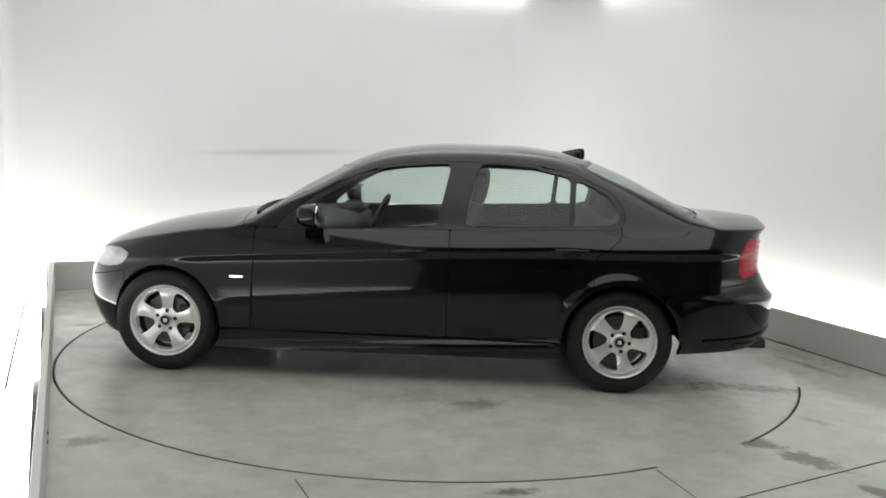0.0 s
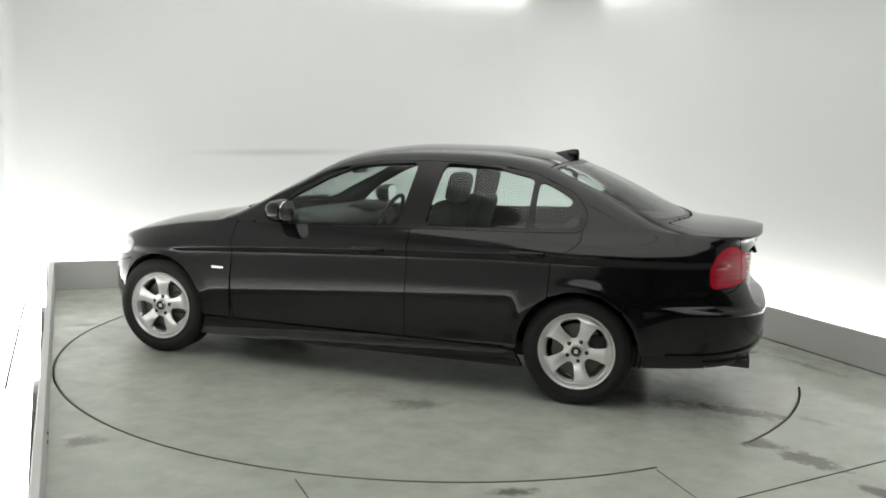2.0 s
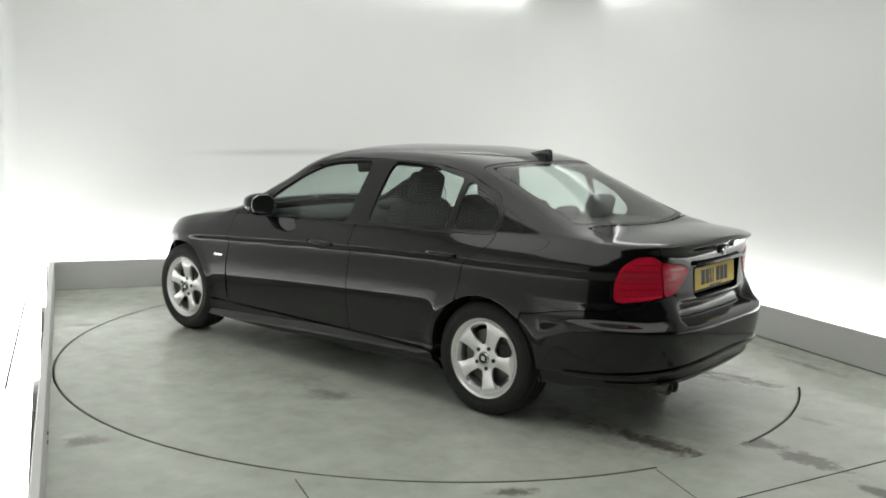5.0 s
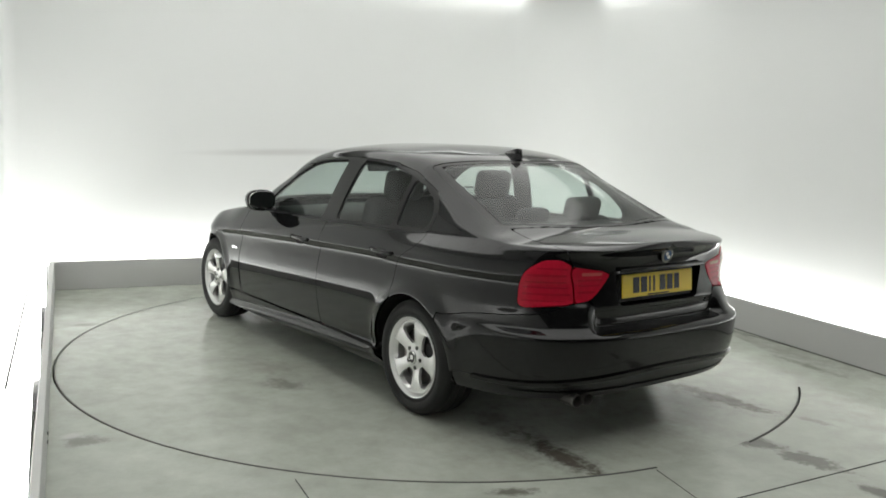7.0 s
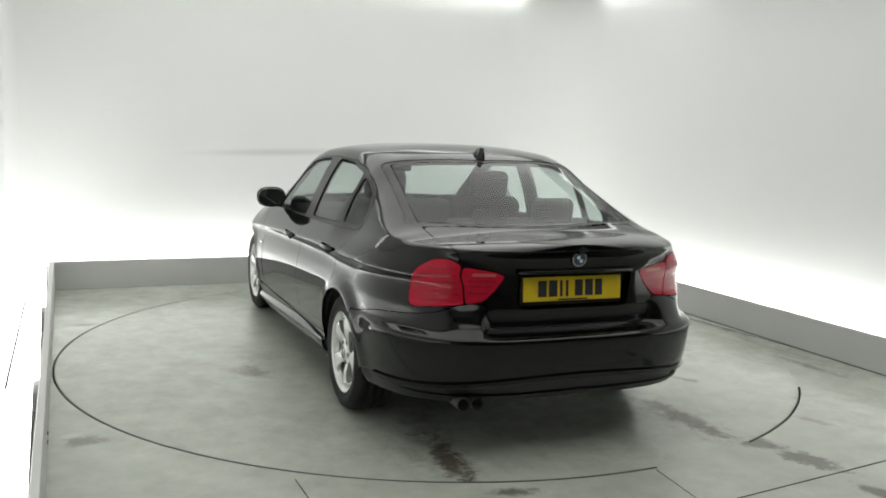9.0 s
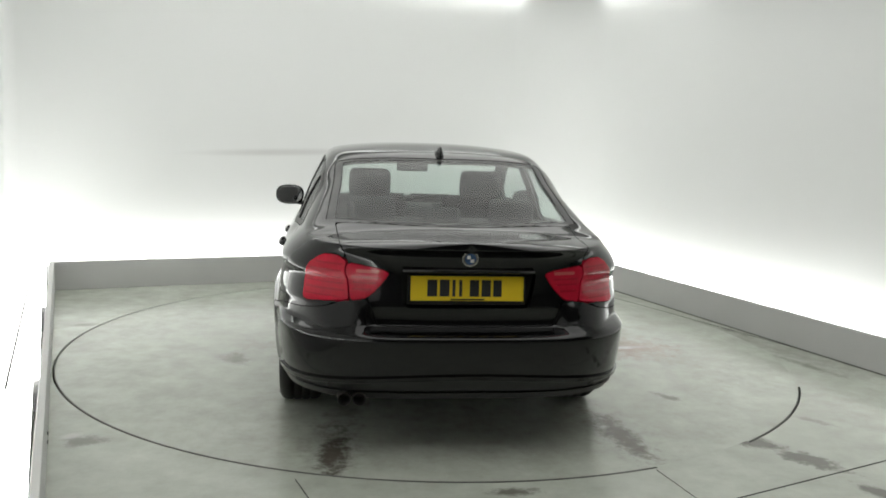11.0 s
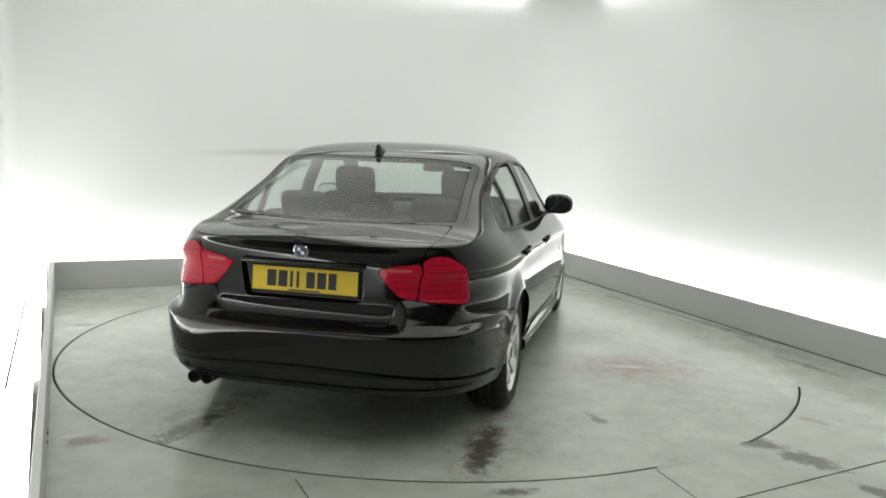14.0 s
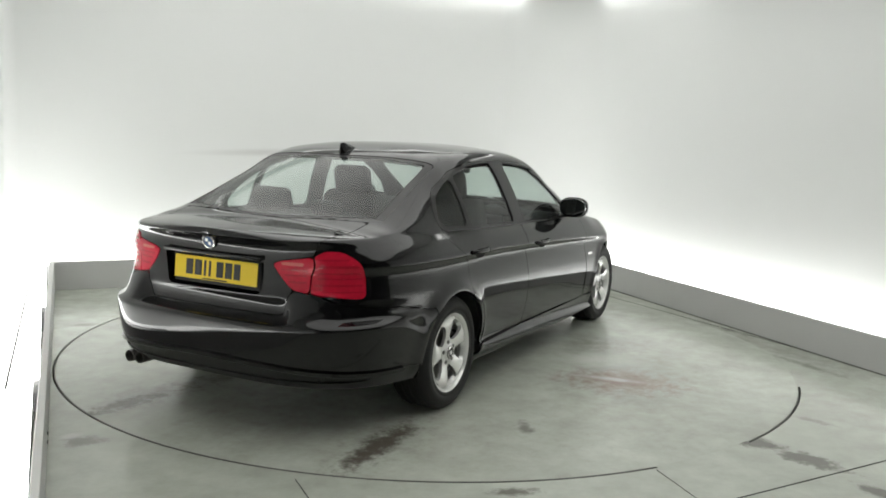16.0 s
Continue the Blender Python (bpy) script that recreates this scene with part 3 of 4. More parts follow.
def cut(mesh, values):
    """Keeps the side of a mesh where the field (one value a vertex) is below zero, with a clean edge."""
    V, F = mesh
    f = values
    rows, out, cache = [], [], {}
    base = len(V)
    inside = f <= 0

    def cross(a, b):
        key = (a, b) if a < b else (b, a)
        if key not in cache:
            i, j = key
            t = f[i] / (f[i] - f[j])
            cache[key] = base + len(rows)
            rows.append(V[i] + (V[j] - V[i]) * t)
        return cache[key]

    for face in F:
        k = [inside[i] for i in face]
        if all(k):
            out.append(face)
        elif any(k):
            g = []
            for n, a in enumerate(face):
                b = face[(n + 1) % len(face)]
                if inside[a]:
                    g.append(a)
                if inside[a] != inside[b]:
                    g.append(cross(a, b))
            if len(g) > 2:
                out.append(g)
    W = np.vstack([V] + [np.array(rows)]) if rows else V
    used = sorted({i for face in out for i in face})
    remap = {o: n for n, o in enumerate(used)}
    return W[used], [[remap[i] for i in face] for face in out]


def rounded(pts, radius=0.03):
    """Closed outline with its corners rounded."""
    p = [np.array(q, float) for q in pts]
    out = []
    for i, q in enumerate(p):
        a, b = p[i - 1] - q, p[(i + 1) % len(p)] - q
        la, lb = np.linalg.norm(a), np.linalg.norm(b)
        u, v = q + a / la * min(radius, 0.45 * la), q + b / lb * min(radius, 0.45 * lb)
        out += [(1 - t) ** 2 * u + 2 * t * (1 - t) * q + t * t * v for t in (0, 0.25, 0.5, 0.75, 1)]
    return np.array(out)


def outline_field(poly, x, y):
    """Signed distance to a closed outline, below zero inside."""
    d = np.full(x.shape, 1e9)
    inside = np.zeros(x.shape, bool)
    n = len(poly)
    for i in range(n):
        (ax, ay), (bx, by) = poly[i], poly[(i + 1) % n]
        ex, ey = bx - ax, by - ay
        t = np.clip(((x - ax) * ex + (y - ay) * ey) / max(ex * ex + ey * ey, 1e-12), 0, 1)
        d = np.minimum(d, np.hypot(x - ax - t * ex, y - ay - t * ey))
        hit = ((ay > y) != (by > y)) & (x < ex * (y - ay) / (ey if abs(ey) > 1e-12 else 1e-12) + ax)
        inside ^= hit
    return np.where(inside, -d, d)


def skin_mesh(name, mesh, mat, parent, side=0, lip=0.014, push=0.0, label=""):
    """A panel from cut skin. side 1: as it is, -1: its mirror image, 0: both halves joined. lip: its turned-in edge."""
    V, F = mesh
    pts, nrm, faces, loop_n = [], [], [], []
    count = {}
    for face in F:
        for n, a in enumerate(face):
            b = face[(n + 1) % len(face)]
            key = (min(a, b), max(a, b))
            count[key] = (count.get(key, (0,))[0] + 1, a, b)
    for s in ((1, -1) if side == 0 else (side,)):
        base = len(pts)
        flipv = np.array([1, s, 1.0])
        P, N = (V[:, :3] + V[:, 3:6] * push) * flipv, V[:, 3:6] * flipv
        pts.extend(P.tolist())
        for face in F:
            g = [base + i for i in (face if s > 0 else face[::-1])]
            faces.append(g)
            loop_n.extend([tuple(N[i - base]) for i in g])
        if lip:
            inner = {}
            for (a, b), (k, i, j) in count.items():
                if k != 1 or (abs(V[i, 1]) < 1e-4 and abs(V[j, 1]) < 1e-4):
                    continue
                for q in (i, j):
                    if q not in inner:
                        inner[q] = len(pts)
                        pts.append((P[q] - N[q] * lip).tolist())
                g = [base + j, base + i, inner[i], inner[j]]
                if s < 0:
                    g = g[::-1]
                e1 = np.array(pts[g[1]]) - np.array(pts[g[0]])
                e2 = np.array(pts[g[2]]) - np.array(pts[g[0]])
                fn = np.cross(e1, e2)
                fn = fn / max(np.linalg.norm(fn), 1e-9)
                faces.append(g)
                loop_n.extend([tuple(fn)] * 4)
    me = bpy.data.meshes.new(name)
    me.from_pydata(pts, [], faces)
    me.polygons.foreach_set("use_smooth", [True] * len(me.polygons))
    me.normals_split_custom_set(loop_n)
    me.update()
    me.materials.append(mat)
    ob = new(name, me)
    ob.parent = parent
    if label:
        ob["label"] = label
    return ob


SHELL_V, SHELL_F, SHELL_ARC = make_shell()
X, Y, Z, RR, ARC, YRAIL = (SHELL_V[:, i] for i in (0, 1, 2, 6, 7, 8))


def both(*fields):
    return np.maximum.reduce(fields)


def either(*fields):
    return np.minimum.reduce(fields)


# fields of the panels, below zero inside
WIN_F = outline_field(rounded([(0.63, 0.925), (0.56, 1.000), (0.45, 1.090), (0.25, 1.200), (0.10, 1.262), (-0.05, 1.292), (-0.335, 1.312), (-0.262, 0.955)]), X, Z)
WIN_R = outline_field(rounded([(-0.425, 0.962), (-0.50, 1.310), (-0.84, 1.305), (-1.055, 1.262), (-1.040, 0.985)]), X, Z)
WIN_Q = outline_field(rounded([(-1.078, 0.988), (-1.09, 1.248), (-1.16, 1.225), (-1.28, 1.160), (-1.345, 1.075), (-1.345, 1.03), (-1.31, 0.998)]), X, Z)
DLO = both(outline_field(rounded([(0.72, 0.908), (0.60, 1.02), (0.46, 1.118), (0.26, 1.226), (0.10, 1.286), (-0.06, 1.318), (-0.40, 1.336), (-0.84, 1.330), (-1.07, 1.286), (-1.30, 1.186), (-1.378, 1.085), (-1.375, 1.01), (-1.33, 0.974), (-0.3, 0.938)]), X, Z), 0.97 - RR)
WIN_F, WIN_R, WIN_Q = (both(f, 0.985 - RR) for f in (WIN_F, WIN_R, WIN_Q))
ARCH = either(np.hypot(X - WHEEL_X, Z - WHEEL_Z), np.hypot(X + WHEEL_X, Z - WHEEL_Z)) - 0.345
ARCH = np.where((RR < 1) & (Y > 0.5), ARCH, 1.0)
SCREEN = both(Y - (YRAIL - 0.035), 0.27 - 0.10 * Y ** 2 - X, X - (0.93 - 0.16 * Y ** 2), 1.9 - RR)
BACK_WIN = both(Y - (YRAIL - 0.070), X + 1.235 - 0.24 * Y ** 2, -1.890 + 0.36 * Y ** 2 - X, 1.9 - RR)
BACK_BAND = both(Y - (YRAIL - 0.026), X + 1.205 - 0.24 * Y ** 2, -1.914 + 0.36 * Y ** 2 - X, 1.8 - RR)
BONNET = both(0.985 - 0.12 * Y ** 2 - X, 1.18 - RR, X - 2.005 + 0.14 * Y ** 2)
LID_Y = curve(Z, [(0.60, 0.405), (0.63, 0.425), (0.70, 0.447), (0.74, 0.465), (0.80, 0.50), (0.86, 0.545), (0.95, 0.575), (1.0, 0.60), (1.1, 0.62)])
LID = both(Y - LID_Y, 0.619 - Z, X + 1.925 - 0.30 * Y ** 2)
RECESS = both(outline_field(rounded([(-0.295, 0.708), (-0.325, 0.880), (0.325, 0.880), (0.295, 0.708)], 0.03), Y, Z), X + 2.1)
LAMP = both(outline_field(rounded([(0.362, 0.868), (0.41, 0.886), (0.575, 0.908), (0.655, 0.940), (0.735, 0.937), (0.79, 0.893), (0.828, 0.815), (0.824, 0.715),
                                  (0.79, 0.709), (0.56, 0.731), (0.47, 0.744), (0.43, 0.785), (0.385, 0.84)], 0.02), ARC, Z), X + 1.8)
LAMP_SPLIT = ARC - 0.553 - 0.17 * (Z - 0.735)
LAMP_IN = both(LAMP, LAMP_SPLIT + 0.003)
LAMP_OUT = both(LAMP, 0.003 - LAMP_SPLIT)
BUMP_R = both(Z - curve(ARC, [(0.0, 0.742), (0.55, 0.738), (0.62, 0.716), (0.70, 0.692), (0.84, 0.668), (1.0, 0.655), (1.25, 0.61)]), X + 1.62, RR - 1)
LIP_Z = 0.398 - 0.08 * Y ** 2
VALANCE = both(Z - LIP_Z, X + 1.74, RR - 1)
BUMP_F = both(Z - 0.600 + 0.25 * (X - 1.66), 1.655 - X, RR - 1)
HEAD = both(outline_field(rounded([(1.62, 0.705), (1.70, 0.735), (1.85, 0.715), (2.02, 0.655), (2.06, 0.60), (1.98, 0.585), (1.80, 0.600), (1.69, 0.630)], 0.03), X, Z), 0.36 - Y, RR - 1.12)
SILL_T = 0.285
SIDE = both(RR - 1.0, SILL_T + 0.01 - Z)
DOOR_F = both(SIDE, X - 0.830 + 0.05 * (0.8 - Z) ** 2, -0.345 - X)
DOOR_R = both(SIDE, X + 0.345, -(X + 1.36 - 0.16 * smoothstep(-Z, -0.95, -0.78)))
SILL = both(Z - SILL_T, np.abs(X) - 1.06, RR - 1)
WING = both(RR - 1.165, 0.830 - X + 0.05 * (0.8 - Z) ** 2, SILL_T + 0.01 - Z)


def panel(name, fields, minus, mat, parent, side=0, gap=0.0022, lip=0.014, push=0.0, label=""):
    """A panel: inside all fields and outside all of minus, with half a shut line's gap all round."""
    f = both(*fields, *[-m for m in minus]) + gap
    return skin_mesh(name, cut((SHELL_V, SHELL_F), f), mat, parent, side, lip, push, label)


def build_car():
    car = new("saloon_car")
    tagged(car, "black four-door saloon car with silver alloy wheels", "car")
    # bodywork
    panel("body", [RR * 0 - 1.0], [ARCH, DLO, SCREEN, BACK_BAND, BONNET, LID, LAMP, BUMP_R, BUMP_F, HEAD, DOOR_F, DOOR_R, SILL, WING], M_PAINT, car, lip=0.02)
    panel("bonnet", [BONNET], [HEAD], M_PAINT, car)
    panel("rear_bumper", [BUMP_R], [ARCH, VALANCE, LID, LAMP], M_PAINT, car)
    panel("rear_valance", [VALANCE], [ARCH], M_TRIM, car, push=-0.004, label="satin black plastic valance")
    panel("front_bumper", [BUMP_F], [ARCH, HEAD], M_PAINT, car)
    lid = panel("boot_lid", [LID], [LAMP_IN, RECESS], M_PAINT, car, lip=0.03)
    panel("windscreen", [SCREEN], [], M_GLASS, car, gap=0.003, lip=0, push=-0.004, label="greenish tinted windscreen")
    panel("window_band", [BACK_BAND], [BACK_WIN], M_TRIM, car, gap=0.001, lip=0.012, push=-0.003, label="black band round the rear window")
    panel("rear_window", [BACK_WIN], [], M_GLASS, car, gap=0.003, lip=0, push=-0.004, label="greenish tinted rear window")
    for s in (1, -1):
        panel("front_wing", [WING], [ARCH, BONNET, BUMP_F, HEAD, SILL], M_PAINT, car, s)
        panel("sill", [SILL], [ARCH], M_PAINT, car, s)
        door = panel("front_door", [DOOR_F], [DLO], M_PAINT, car, s)
        panel("window_pane", [WIN_F], [], M_GLASS, door, s, gap=0.001, lip=0, push=-0.006, label="greenish tinted side window")
        rdoor = panel("rear_door", [DOOR_R], [DLO, ARCH], M_PAINT, car, s)
        panel("window_pane", [WIN_R], [], M_GLASS, rdoor, s, gap=0.001, lip=0, push=-0.006, label="greenish tinted side window")
        panel("quarter_window", [WIN_Q], [], M_GLASS, car, s, gap=0.001, lip=0, push=-0.006, label="greenish tinted quarter window")
        panel("window_surround", [DLO], [WIN_F, WIN_R, WIN_Q], M_TRIM, car, s, gap=0.0005, lip=0.012, push=0.001, label="satin black window surround")
        panel("tail_lamp", [LAMP_OUT], [], M_RED, car, s, gap=0.001, lip=0.03, push=0.004, label="glossy red tail lamp")
        panel("lid_lamp", [LAMP_IN], [], M_RED, lid, s, gap=0.001, lip=0.03, push=0.004, label="glossy red tail lamp on the boot lid")
        panel("headlamp", [HEAD], [], M_CLEAR, car, s, gap=0.001, lip=0.03, push=0.003, label="clear headlamp lens")
    return car, lid


car, boot_lid = build_car()

# ---------------- fittings of the car ----------------
def skin_y(x, z):
    """Outer face of the car's side at a place."""
    ok = RR <= 1
    d = np.where(ok, (X - x) ** 2 + (Z - z) ** 2, 9)
    i = np.argsort(d)[:4]
    w = 1 / (np.sqrt(d[i]) + 1e-4)
    return float(np.sum(Y[i] * w) / np.sum(w))


RIM_R = 0.219


def rim_skin(turn):
    """Face of the alloy rim: a dished disc with five openings between broad spokes."""
    nr, na = 30, 180
    rad = np.linspace(0.022, RIM_R, nr)
    dep = curve(rad, [(0.0, 0.004), (0.034, 0.004), (0.05, -0.006), (0.075, -0.008), (0.12, -0.001), (0.165, 0.004), (0.186, 0.000), (0.196, -0.012), (0.203, -0.012), (0.210, 0.008), (0.219, 0.010)])
    ang = np.arange(na) * 2 * math.pi / na
    A, Rm = np.meshgrid(ang, rad)
    img = math.pi - A                         # the angle as seen from outside
    wave = np.cos(5 * (img - radians(turn + 36))) + 0.45 * np.sin(5 * (img - radians(turn + 36)))
    body = smoothstep(Rm, 0.060, 0.105) * (1 - smoothstep(Rm, 0.165, 0.190))
    Hh = dep[:, None] + 0.0075 * wave * body
    P = np.stack([Rm * np.cos(A), Hh, Rm * np.sin(A)], -1)
    Pw = np.concatenate([P[:, -1:], P, P[:, :1]], 1)
    nrm = np.cross(np.gradient(Pw, axis=1)[:, 1:-1], np.gradient(P, axis=0))
    nrm *= np.sign(nrm[..., 1:2])
    nrm /= np.linalg.norm(nrm, axis=-1, keepdims=True)
    V = np.zeros((nr * na, 9))
    V[:, :3], V[:, 3:6] = P.reshape(-1, 3), nrm.reshape(-1, 3)
    F = [[i * na + j, (i + 1) * na + j, (i + 1) * na + (j + 1) % na, i * na + (j + 1) % na] for i in range(nr - 1) for j in range(na)]
    F = [f[::-1] for f in F]
    hole = rounded([(0.074, -0.014), (0.074, 0.016), (0.115, 0.046), (0.165, 0.070), (0.185, 0.046), (0.188, -0.034), (0.172, -0.054), (0.12, -0.040)], 0.016)
    field = np.full(nr * na, 1.0)
    for k in range(5):
        a = radians(turn + 72 * k)
        ca, sa = math.cos(a), math.sin(a)
        u, w = -V[:, 0] * ca + V[:, 2] * sa, V[:, 0] * sa + V[:, 2] * ca
        field = np.minimum(field, outline_field(hole, u, w))
    return cut((V, F), -field)


def build_wheel(parent, x, y, side, turn):
    wheel = part("wheel", revolve_bm([(0.200, 0.004), (0.196, -0.012), (0.190, -0.03), (0.186, -0.12), (0.200, -0.185), (0.215, -0.20)], 64, caps=False), M_ALLOY, parent, smooth=True)
    part("tyre", revolve_bm([(0.214, 0.002), (0.220, 0.010), (0.236, 0.014), (0.239, 0.012), (0.242, 0.016), (0.262, 0.019), (0.280, 0.017), (0.284, 0.012), (0.296, 0.008), (0.307, -0.006), (0.3125, -0.022),
                             (0.314, -0.05), (0.306, -0.053), (0.306, -0.060), (0.314, -0.063), (0.314, -0.095), (0.306, -0.098), (0.306, -0.106), (0.314, -0.109), (0.314, -0.14), (0.306, -0.143), (0.306, -0.15), (0.314, -0.153),
                             (0.3125, -0.178), (0.305, -0.195), (0.285, -0.21), (0.255, -0.214), (0.214, -0.2)], 72, caps=False), M_RUBBER, wheel, "black rubber tyre", smooth=True)
    skin_mesh("rim", rim_skin(turn), M_ALLOY, wheel, 1, lip=0.022, label="silver five-spoke alloy rim")
    part("brake_disc", revolve_bm([(0.02, -0.045), (0.15, -0.045), (0.15, -0.065), (0.02, -0.065)], 40), M_DISC, wheel, "dull steel brake disc")
    part("brake_caliper", box_bm((0.09, 0.06, 0.15), (-0.115, -0.06, 0.02), 0.015), M_PLASTIC, wheel)
    part("hub", revolve_bm([(0.055, -0.1), (0.055, -0.03), (0.0, -0.03)], 24), M_PLASTIC, wheel)
    part("centre_cap", revolve_bm([(0.036, -0.01), (0.036, 0.004), (0.033, 0.008), (0.0, 0.009)], 32), M_TRIM, wheel, "dark round centre cap", smooth=False)
    part("cap_ring", revolve_bm([(0.034, 0.0075), (0.032, 0.0105), (0.029, 0.0105), (0.028, 0.008)], 32), M_CHROME, wheel)
    part("cap_mark", box_bm((0.022, 0.003, 0.022), (0, 0.0095, 0), 0.001), M_WHITE, wheel)
    for k in range(5):
        a = radians(turn + 36 + 72 * k)
        bm = revolve_bm([(0.012, -0.012), (0.012, -0.004), (0.008, -0.0035), (0.0, -0.0035)], 14)
        for v in bm.verts:
            v.co += Vector((-0.058 * math.cos(a), 0, 0.058 * math.sin(a)))
        part("wheel_bolt", bm, M_TRIM, wheel)
    wheel.matrix_basis = pose(x, side * y, TYRE_R, 0, 0, 0 if side > 0 else 180)
    return wheel


def wedge_bm(sections):
    """A loft through closed sections of equal count, capped."""
    bm = bmesh.new()
    rings = [[bm.verts.new(p) for p in s] for s in sections]
    n = len(rings[0])
    for a, b in zip(rings, rings[1:]):
        for i in range(n):
            bm.faces.new((a[i], a[(i + 1) % n], b[(i + 1) % n], b[i]))
    bm.faces.new(rings[0][::-1])
    bm.faces.new(rings[-1])
    bmesh.ops.recalc_face_normals(bm, faces=bm.faces)
    return bm


def oval(cx, cy, cz, a, b, axes, n=20, p=2.6):
    pts = []
    for i in range(n):
        w = 2 * math.pi * i / n
        u = a * math.copysign(abs(math.cos(w)) ** (2 / p), math.cos(w))
        v = b * math.copysign(abs(math.sin(w)) ** (2 / p), math.sin(w))
        d = {"x": 0.0, "y": 0.0, "z": 0.0}
        d[axes[0]], d[axes[1]] = u, v
        pts.append((cx + d["x"], cy + d["y"], cz + d["z"]))
    return pts


def build_door_mirror(parent, s):
    cx, cy, cz = 0.475, s * 0.905, 1.000
    prof = [(0.078, 0.35), (0.070, 0.62), (0.045, 0.84), (0.0, 0.97), (-0.030, 1.0), (-0.045, 0.98)]
    shell = wedge_bm([oval(cx + dx, cy - s * 0.012 * (1 - k), cz - 0.004 * (1 - k), 0.104 * k, 0.073 * k, "yz") for dx, k in prof])
    m = part("door_mirror", shell, M_PAINT, parent, "black door mirror housing", smooth=True)
    part("mirror_pane", wedge_bm([oval(cx - 0.0455, cy, cz, 0.094, 0.063, "yz"), oval(cx - 0.049, cy, cz, 0.092, 0.061, "yz")]), M_MIRROR, m, "silvered mirror glass")
    part("mirror_foot", wedge_bm([oval(cx + 0.015, s * 0.80, 0.935, 0.055, 0.018, "xz", 14), oval(cx + 0.01, s * 0.845, 0.938, 0.042, 0.016, "xz", 14), oval(cx + 0.005, s * 0.875, 0.950, 0.032, 0.02, "xz", 14)]), M_TRIM, m)
    return m


def cushion_bm(size, at, tilt, bevel):
    bm = box_bm(size, (0, 0, 0), bevel, seg=3)
    r = Matrix.Rotation(radians(tilt), 4, "Y")
    for v in bm.verts:
        v.co = r @ v.co + Vector(at)
    return bm


def build_interior(parent):
    part("cabin_floor", box_bm((3.5, 1.24, 0.10), (0.05, 0, 0.235), 0.02), M_PLASTIC, parent)
    part("boot_floor", box_bm((0.62, 1.30, 0.06), (-1.95, 0, 0.345), 0.02), M_PLASTIC, parent)
    part("rocker_panel", box_bm((1.9, 1.62, 0.08), (0, 0, 0.235), 0.02), M_PLASTIC, parent)
    part("bulkhead", box_bm((0.12, 1.36, 0.55), (0.98, 0, 0.58), 0.03), M_PLASTIC, parent)
    dash = part("dashboard", wedge_bm([oval(0.58, y, 0.84 - 0.02 * abs(y), 0.26, 0.105, "xz", 20, 3) for y in (-0.70, -0.35, 0, 0.35, 0.70)]), M_PLASTIC, parent, "dark grey dashboard", smooth=True)
    part("binnacle", wedge_bm([oval(0.42, y, 0.935, 0.09, 0.045 if abs(y + 0.37) < 0.1 else 0.02, "xz", 14) for y in (-0.56, -0.45, -0.37, -0.29, -0.18)]), M_PLASTIC, dash, smooth=True)
    rows = []
    for i in range(33):
        a = 2 * math.pi * i / 32
        rows.append([(0.185 + 0.016 * math.cos(b)) * Vector((0, math.cos(a), math.sin(a))) + Vector((0.016 * math.sin(b), 0, 0)) for b in [2 * math.pi * k / 8 for k in range(9)]])
    bm = grid_bm(rows)
    m = Matrix.Translation((0.24, -0.37, 0.86)) @ Matrix.Rotation(radians(-24), 4, "Y")
    for v in bm.verts:
        v.co = m @ v.co
    wheel = part("steering_wheel", bm, M_PLASTIC, parent, "dark three-spoke steering wheel", smooth=True)
    part("wheel_boss", cushion_bm((0.04, 0.16, 0.14), (0.25, -0.37, 0.855), -24, 0.018), M_PLASTIC, wheel)
    part("wheel_spoke", cushion_bm((0.02, 0.36, 0.03), (0.245, -0.37, 0.865), -24, 0.008), M_PLASTIC, wheel)
    for y in (0.365, -0.365):
        seat = part("front_seat", cushion_bm((0.50, 0.50, 0.16), (-0.08, y, 0.47), -8, 0.05), M_SEAT, parent, "dark cloth front seat", smooth=True)
        part("backrest", cushion_bm((0.14, 0.50, 0.64), (-0.385, y, 0.775), -17, 0.055), M_SEAT, seat, smooth=True)
        part("headrest", cushion_bm((0.11, 0.27, 0.19), (-0.505, y, 1.165), -12, 0.045), M_SEAT, seat, smooth=True)
        for dy in (-0.06, 0.06):
            bm = revolve_bm([(0.006, -0.06), (0.006, 0.06)], 8, "z")
            for v in bm.verts:
                v.co += Vector((-0.495, y + dy, 1.06))
            part("headrest_post", bm, M_CHROME, seat)
    bench = part("rear_bench", cushion_bm((0.52, 1.32, 0.18), (-0.88, 0, 0.50), -8, 0.05), M_SEAT, parent, "dark cloth rear bench", smooth=True)
    part("backrest", cushion_bm((0.14, 1.34, 0.58), (-1.20, 0, 0.745), -22, 0.05), M_SEAT, bench, smooth=True)
    for y in (-0.40, 0.40):
        part("headrest", cushion_bm((0.09, 0.27, 0.145), (-1.325, y, 1.075), -14, 0.04), M_SEAT, bench, smooth=True)
        part("headrest_post", box_bm((0.012, 0.10, 0.06), (-1.312, y, 0.995)), M_TRIM, bench)
    part("headrest", cushion_bm((0.08, 0.22, 0.09), (-1.32, 0, 1.045), -14, 0.035), M_SEAT, bench, smooth=True)
    part("parcel_shelf", box_bm((0.58, 1.34, 0.03), (-1.57, 0, 0.985), 0.01), M_PLASTIC, parent, "dark grey parcel shelf")
    part("brake_light", box_bm((0.04, 0.34, 0.022), (-1.80, 0, 1.012), 0.006), M_RED, parent)
